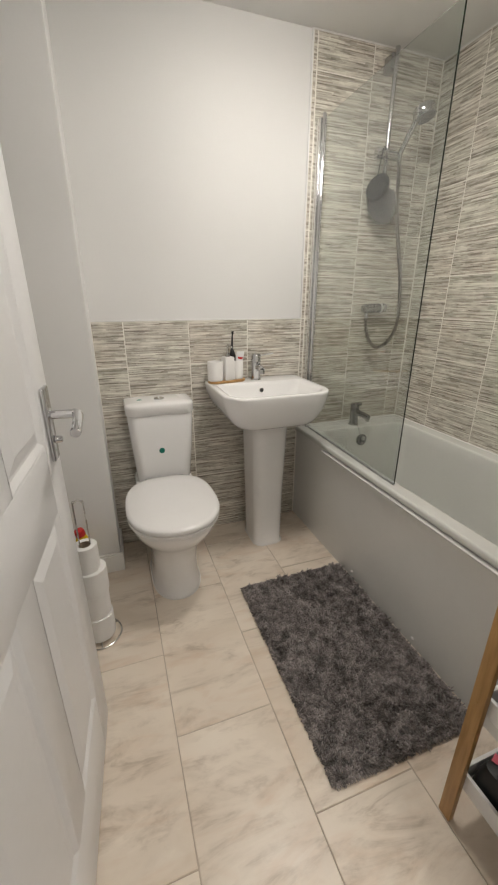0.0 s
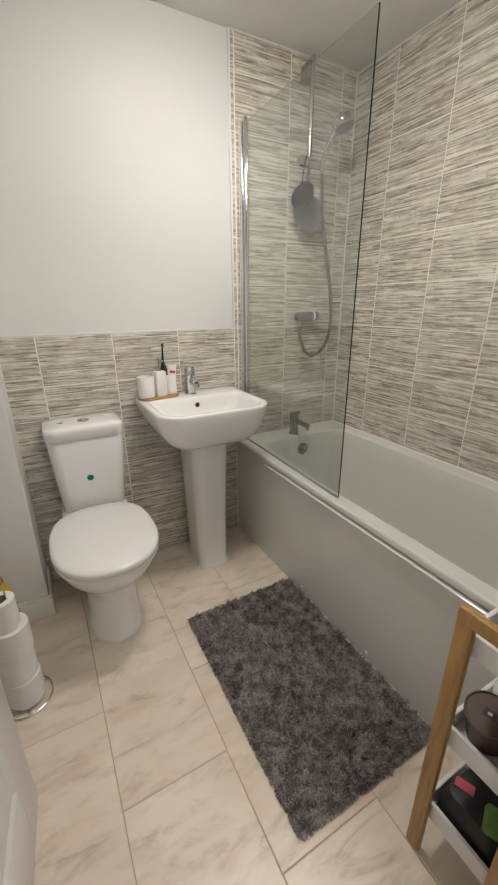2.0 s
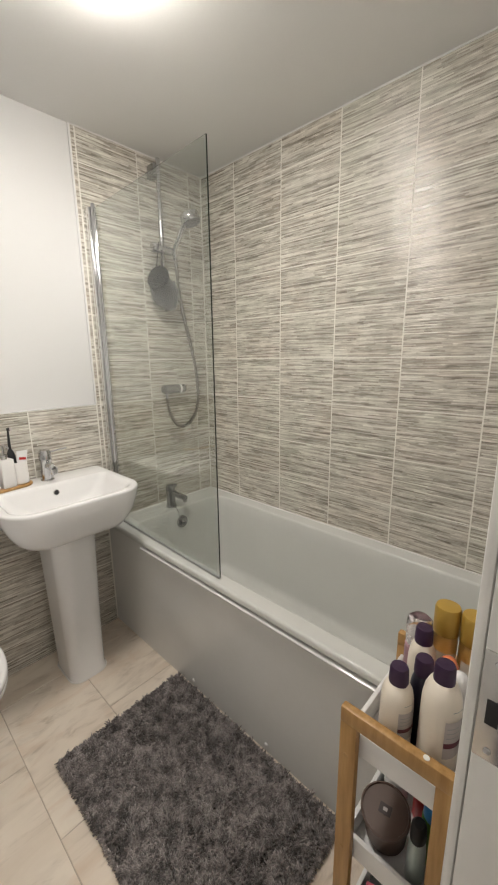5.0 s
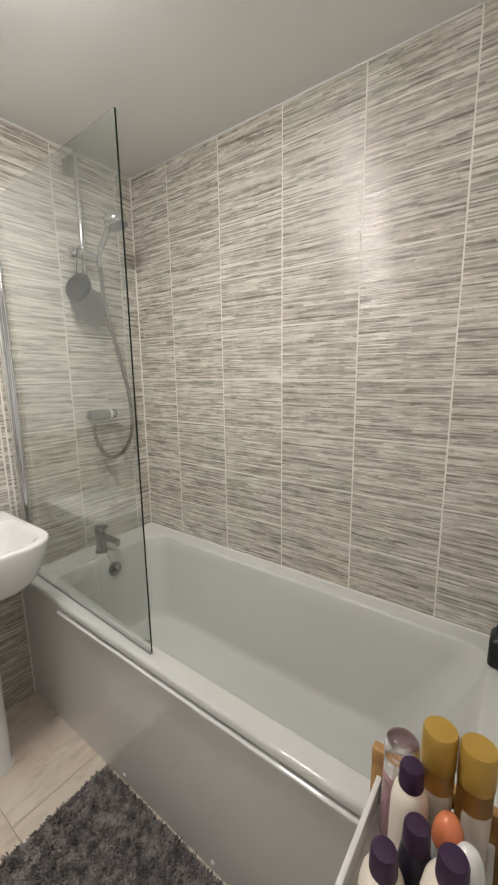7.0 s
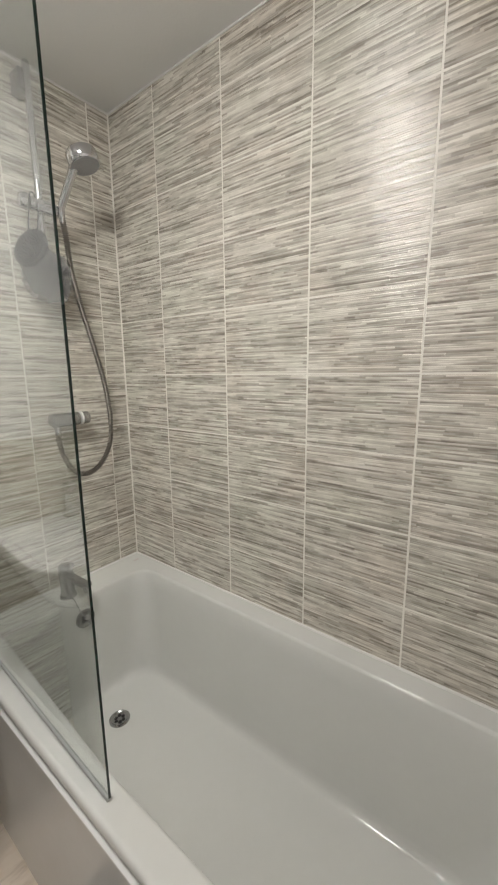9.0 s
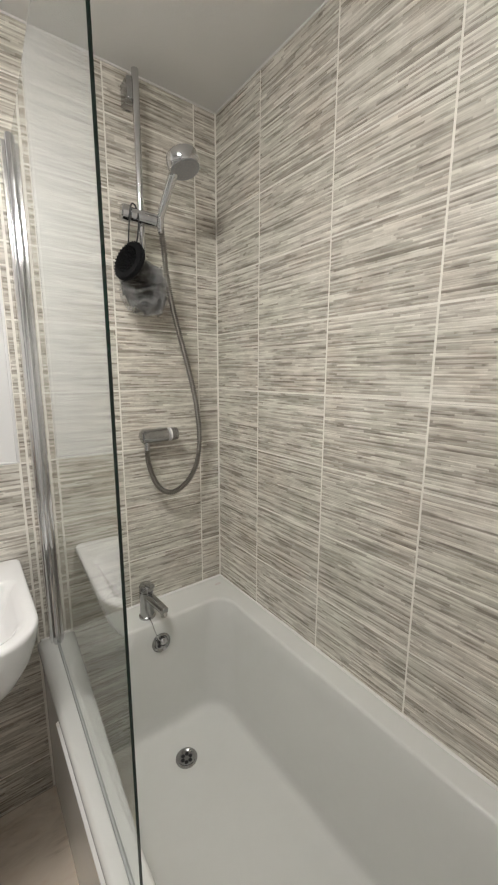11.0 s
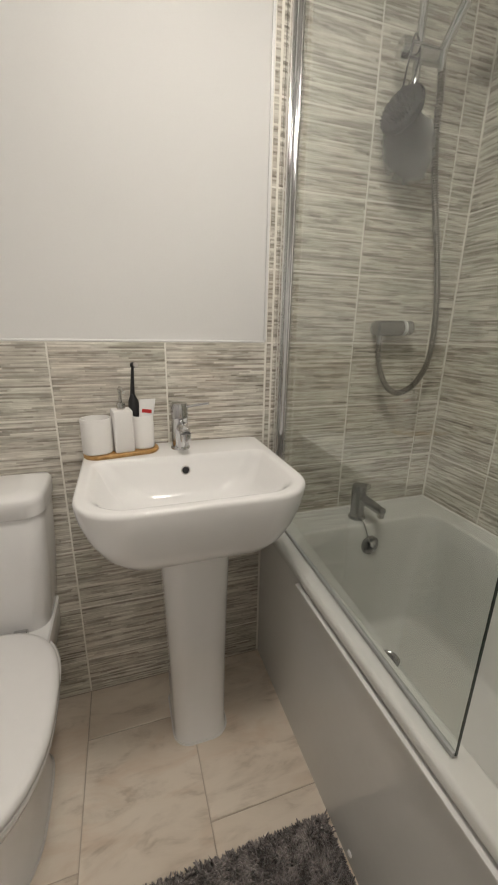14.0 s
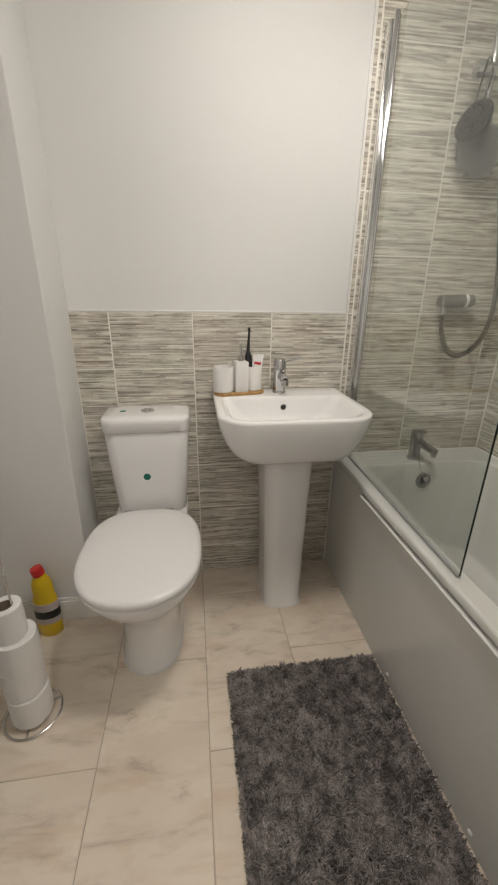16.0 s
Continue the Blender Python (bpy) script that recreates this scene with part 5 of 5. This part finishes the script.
HU, HZ = DW - 0.058, 0.99
for s, face_v in ((-1, -DT), (1, 0.0)):
    v = lambda k: face_v + s * k
    lo, hi = sorted((v(0.0003), v(0.010)))
    hplate = local_part("door_handle", box(HU - 0.021, HU + 0.021, lo, hi, HZ - 0.082, HZ + 0.082, 0.0035, 3), CHROME, door, "chrome lever handle on a backplate")
    local_part("neck", rod((HU, v(0.009), HZ + 0.02), (HU, v(0.060), HZ + 0.02), 0.0095, None, 18, 0.001), CHROME, hplate)
    local_part("lever", tube(smooth_path([(HU + 0.004, v(0.058), HZ + 0.020), (HU - 0.014, v(0.067), HZ + 0.020), (HU - 0.05, v(0.070), HZ + 0.014), (HU - 0.088, v(0.069), HZ + 0.002)], 8), 0.0105, 14), CHROME, hplate)
    local_part("thumb_turn", rod((HU, v(0.009), HZ - 0.036), (HU, v(0.026), HZ - 0.036), 0.009, 0.0075, 16, 0.002), CHROME, hplate)
for z in (0.2, 1.0, 1.75):
    local_part("hinge", rod((-0.003, -0.002, z - 0.04), (-0.003, -0.002, z + 0.04), 0.006, None, 12, 0.001), STEEL, door)

# ---- ceiling light ----
light = thing("ceiling_light", (LAMP[0], LAMP[1], H), "round flush opal ceiling light, switched on", "ceiling light")
part("base_ring", lathe((LAMP[0], LAMP[1], H - 0.001), [(0.148, 0), (0.150, 0.004), (0.150, 0.022), (0.146, 0.025)], 40, (0, 0, -1)), WHITE_PLASTIC, light)
part("diffuser", lathe((LAMP[0], LAMP[1], H - 0.0262), [(0.140, 0), (0.143, 0.004), (0.141, 0.013), (0.130, 0.026), (0.105, 0.038), (0.06, 0.045), (0, 0.047)], 40, (0, 0, -1)), DIFFUSER, light, "glowing opal diffuser", 60)
# added fill in the hall, never in view, shaped like the room's light
hall_fill_light = thing("ceiling_light", (HALL_FILL[0], HALL_FILL[1], H), "unseen hallway fill lamp, added as a round opal ceiling light", "ceiling light")
part("base_ring", lathe((HALL_FILL[0], HALL_FILL[1], H - 0.001), [(0.148, 0), (0.150, 0.004), (0.150, 0.022), (0.146, 0.025)], 40, (0, 0, -1)), WHITE_PLASTIC, hall_fill_light)
part("diffuser", lathe((HALL_FILL[0], HALL_FILL[1], H - 0.0262), [(0.140, 0), (0.143, 0.004), (0.141, 0.018), (0.130, 0.036), (0.105, 0.052), (0.06, 0.061), (0, 0.064)], 40, (0, 0, -1)), HALL_FILL_DIFFUSER, hall_fill_light, "glowing opal diffuser", 60)

# ---- tile trims ----
trim = tagged(new("trim"), "thin white edge trim finishing the wall tiles", "tile trim", "", "structure")
part("trim_strip", box(BOX_X + 0.001, 1.2185, Y1 - 0.001, Y1 + 0.007, TZ, TZ + 0.006, 0.0015), WHITE_PLASTIC, trim)
part("trim_strip", box(1.2190, 1.2262, Y1 - 0.0012, Y1 + 0.007, TZ + 0.0062, H, 0.0015), WHITE_PLASTIC, trim)
corner = part("corner_bead", box(X1 - 0.004, X1 + 0.008, Y1 - 0.004, Y1 + 0.007, RIM, H - 0.001, 0.001), GROUT, trim, "grouted inner corner")
part("ceiling_bead", box(1.2265, X1 - 0.0045, Y1 - 0.003, Y1 + 0.007, H - 0.006, H - 0.0005, 0.001), WHITE_MATT, trim)
part("ceiling_bead", box(X1 - 0.003, X1 + 0.008, Y0 + 0.001, Y1 - 0.0045, H - 0.006, H - 0.0005, 0.001), WHITE_MATT, trim)

# ---- wall and floor tiles ----
bed = part("grout", box(BOX_X, X1 + 0.009, Y1 + 0.0009, Y1 + 0.0081, 0.0, TZ), GROUT, wall_far, "cream grout joints", 0)
part("grout", box(1.2263, X1 + 0.009, Y1 + 0.0009, Y1 + 0.0081, TZ, H), GROUT, wall_far, "", 0)
part("grout", box(X1 + 0.0009, X1 + 0.0091, Y0, Y1 + 0.0009, RIM - 0.06, H), GROUT, wall_right, "cream grout joints", 0)

MESHES = {}


def tile_mesh(w, h, d, material, flat=False):
    """One bevelled tile about its middle; shared by all tiles of a size."""
    key = (round(w, 4), round(h, 4), d, flat)
    if key not in MESHES:
        b = 0.0014
        if flat:
            loops = [[(-w / 2, -h / 2, -d), (w / 2, -h / 2, -d), (w / 2, h / 2, -d), (-w / 2, h / 2, -d)], [(-w / 2, -h / 2, -b), (w / 2, -h / 2, -b), (w / 2, h / 2, -b), (-w / 2, h / 2, -b)],
                     [(-w / 2 + b, -h / 2 + b, 0), (w / 2 - b, -h / 2 + b, 0), (w / 2 - b, h / 2 - b, 0), (-w / 2 + b, h / 2 - b, 0)]]
        else:
            loops = [[(-w / 2, d, -h / 2), (w / 2, d, -h / 2), (w / 2, d, h / 2), (-w / 2, d, h / 2)], [(-w / 2, b, -h / 2), (w / 2, b, -h / 2), (w / 2, b, h / 2), (-w / 2, b, h / 2)],
                     [(-w / 2 + b, 0, -h / 2 + b), (w / 2 - b, 0, -h / 2 + b), (w / 2 - b, 0, h / 2 - b), (-w / 2 + b, 0, h / 2 - b)]]
        bm = loft(loops)
        bmesh.ops.recalc_face_normals(bm, faces=bm.faces)
        me = bpy.data.meshes.new("tile")
        bm.to_mesh(me)
        bm.free()
        me.materials.append(material)
        MESHES[key] = me
    return MESHES[key]


G = 0.0032
rng = random.Random(7)


def lay(parent, spans_u, spans_z, put):
    for u0, u1 in spans_u:
        for z0, z1 in spans_z:
            if z1 - z0 < 0.02 or u1 - u0 < 0.012:
                continue
            ob = new("tile", tile_mesh(u1 - u0 - G, z1 - z0 - G, 0.0078, TILE))
            ob.parent = parent
            ob.matrix_basis = put((u0 + u1) / 2, (z0 + z1) / 2)


def cuts(a, b, first, pitch):
    """Spans from a to b cut at first + k * pitch."""
    k = math.ceil((a - first) / pitch + 1e-6)
    marks = [a]
    while first + k * pitch < b - 1e-4:
        marks.append(first + k * pitch)
        k += 1
    marks.append(b)
    return list(zip(marks, marks[1:]))


far = lambda u, z: pose(u, Y1 + rng.uniform(0, 0.0005), z, rng.uniform(-0.12, 0.12), 0, rng.uniform(-0.12, 0.12))
right = lambda u, z: pose(X1 + rng.uniform(0, 0.0005), u, z, 0, rng.uniform(-0.12, 0.12), -90 + rng.uniform(-0.12, 0.12))
lay(wall_far, cuts(BOX_X, 1.2255, 0.329, 0.2985), cuts(0.0, TZ, TZ, TH), far)
lay(wall_far, [(1.2265, 1.2445), (1.2465, 1.5315), (1.5315, 1.8335), (1.8335, X1)], cuts(0.52, H, TZ, TH), far)
lay(wall_right, cuts(Y0, Y1, 1.933 - 5 * 0.3015, 0.3015), cuts(0.52, H, TZ, TH), right)

FX, FY = 0.309, 0.611
for col in range(-2, 6):
    x0, x1 = col * FX + 0.010, (col + 1) * FX + 0.010
    for a, b in cuts(Y0 - 0.05, Y1, (0.7935 if col % 2 == 0 else 1.099), FY):
        cx0, cx1 = max(x0, X0), min(x1, 1.26)
        if cx1 - cx0 < 0.02 or b - a < 0.02:
            continue
        ob = new("tile", tile_mesh(cx1 - cx0 - 0.0028, b - a - 0.0028, 0.006, FLOOR_TILE, True))
        ob.parent = floor
        ob.matrix_basis = pose((cx0 + cx1) / 2, (a + b) / 2, rng.uniform(-0.0003, 0.0), rng.uniform(-0.05, 0.05), rng.uniform(-0.05, 0.05), 0)
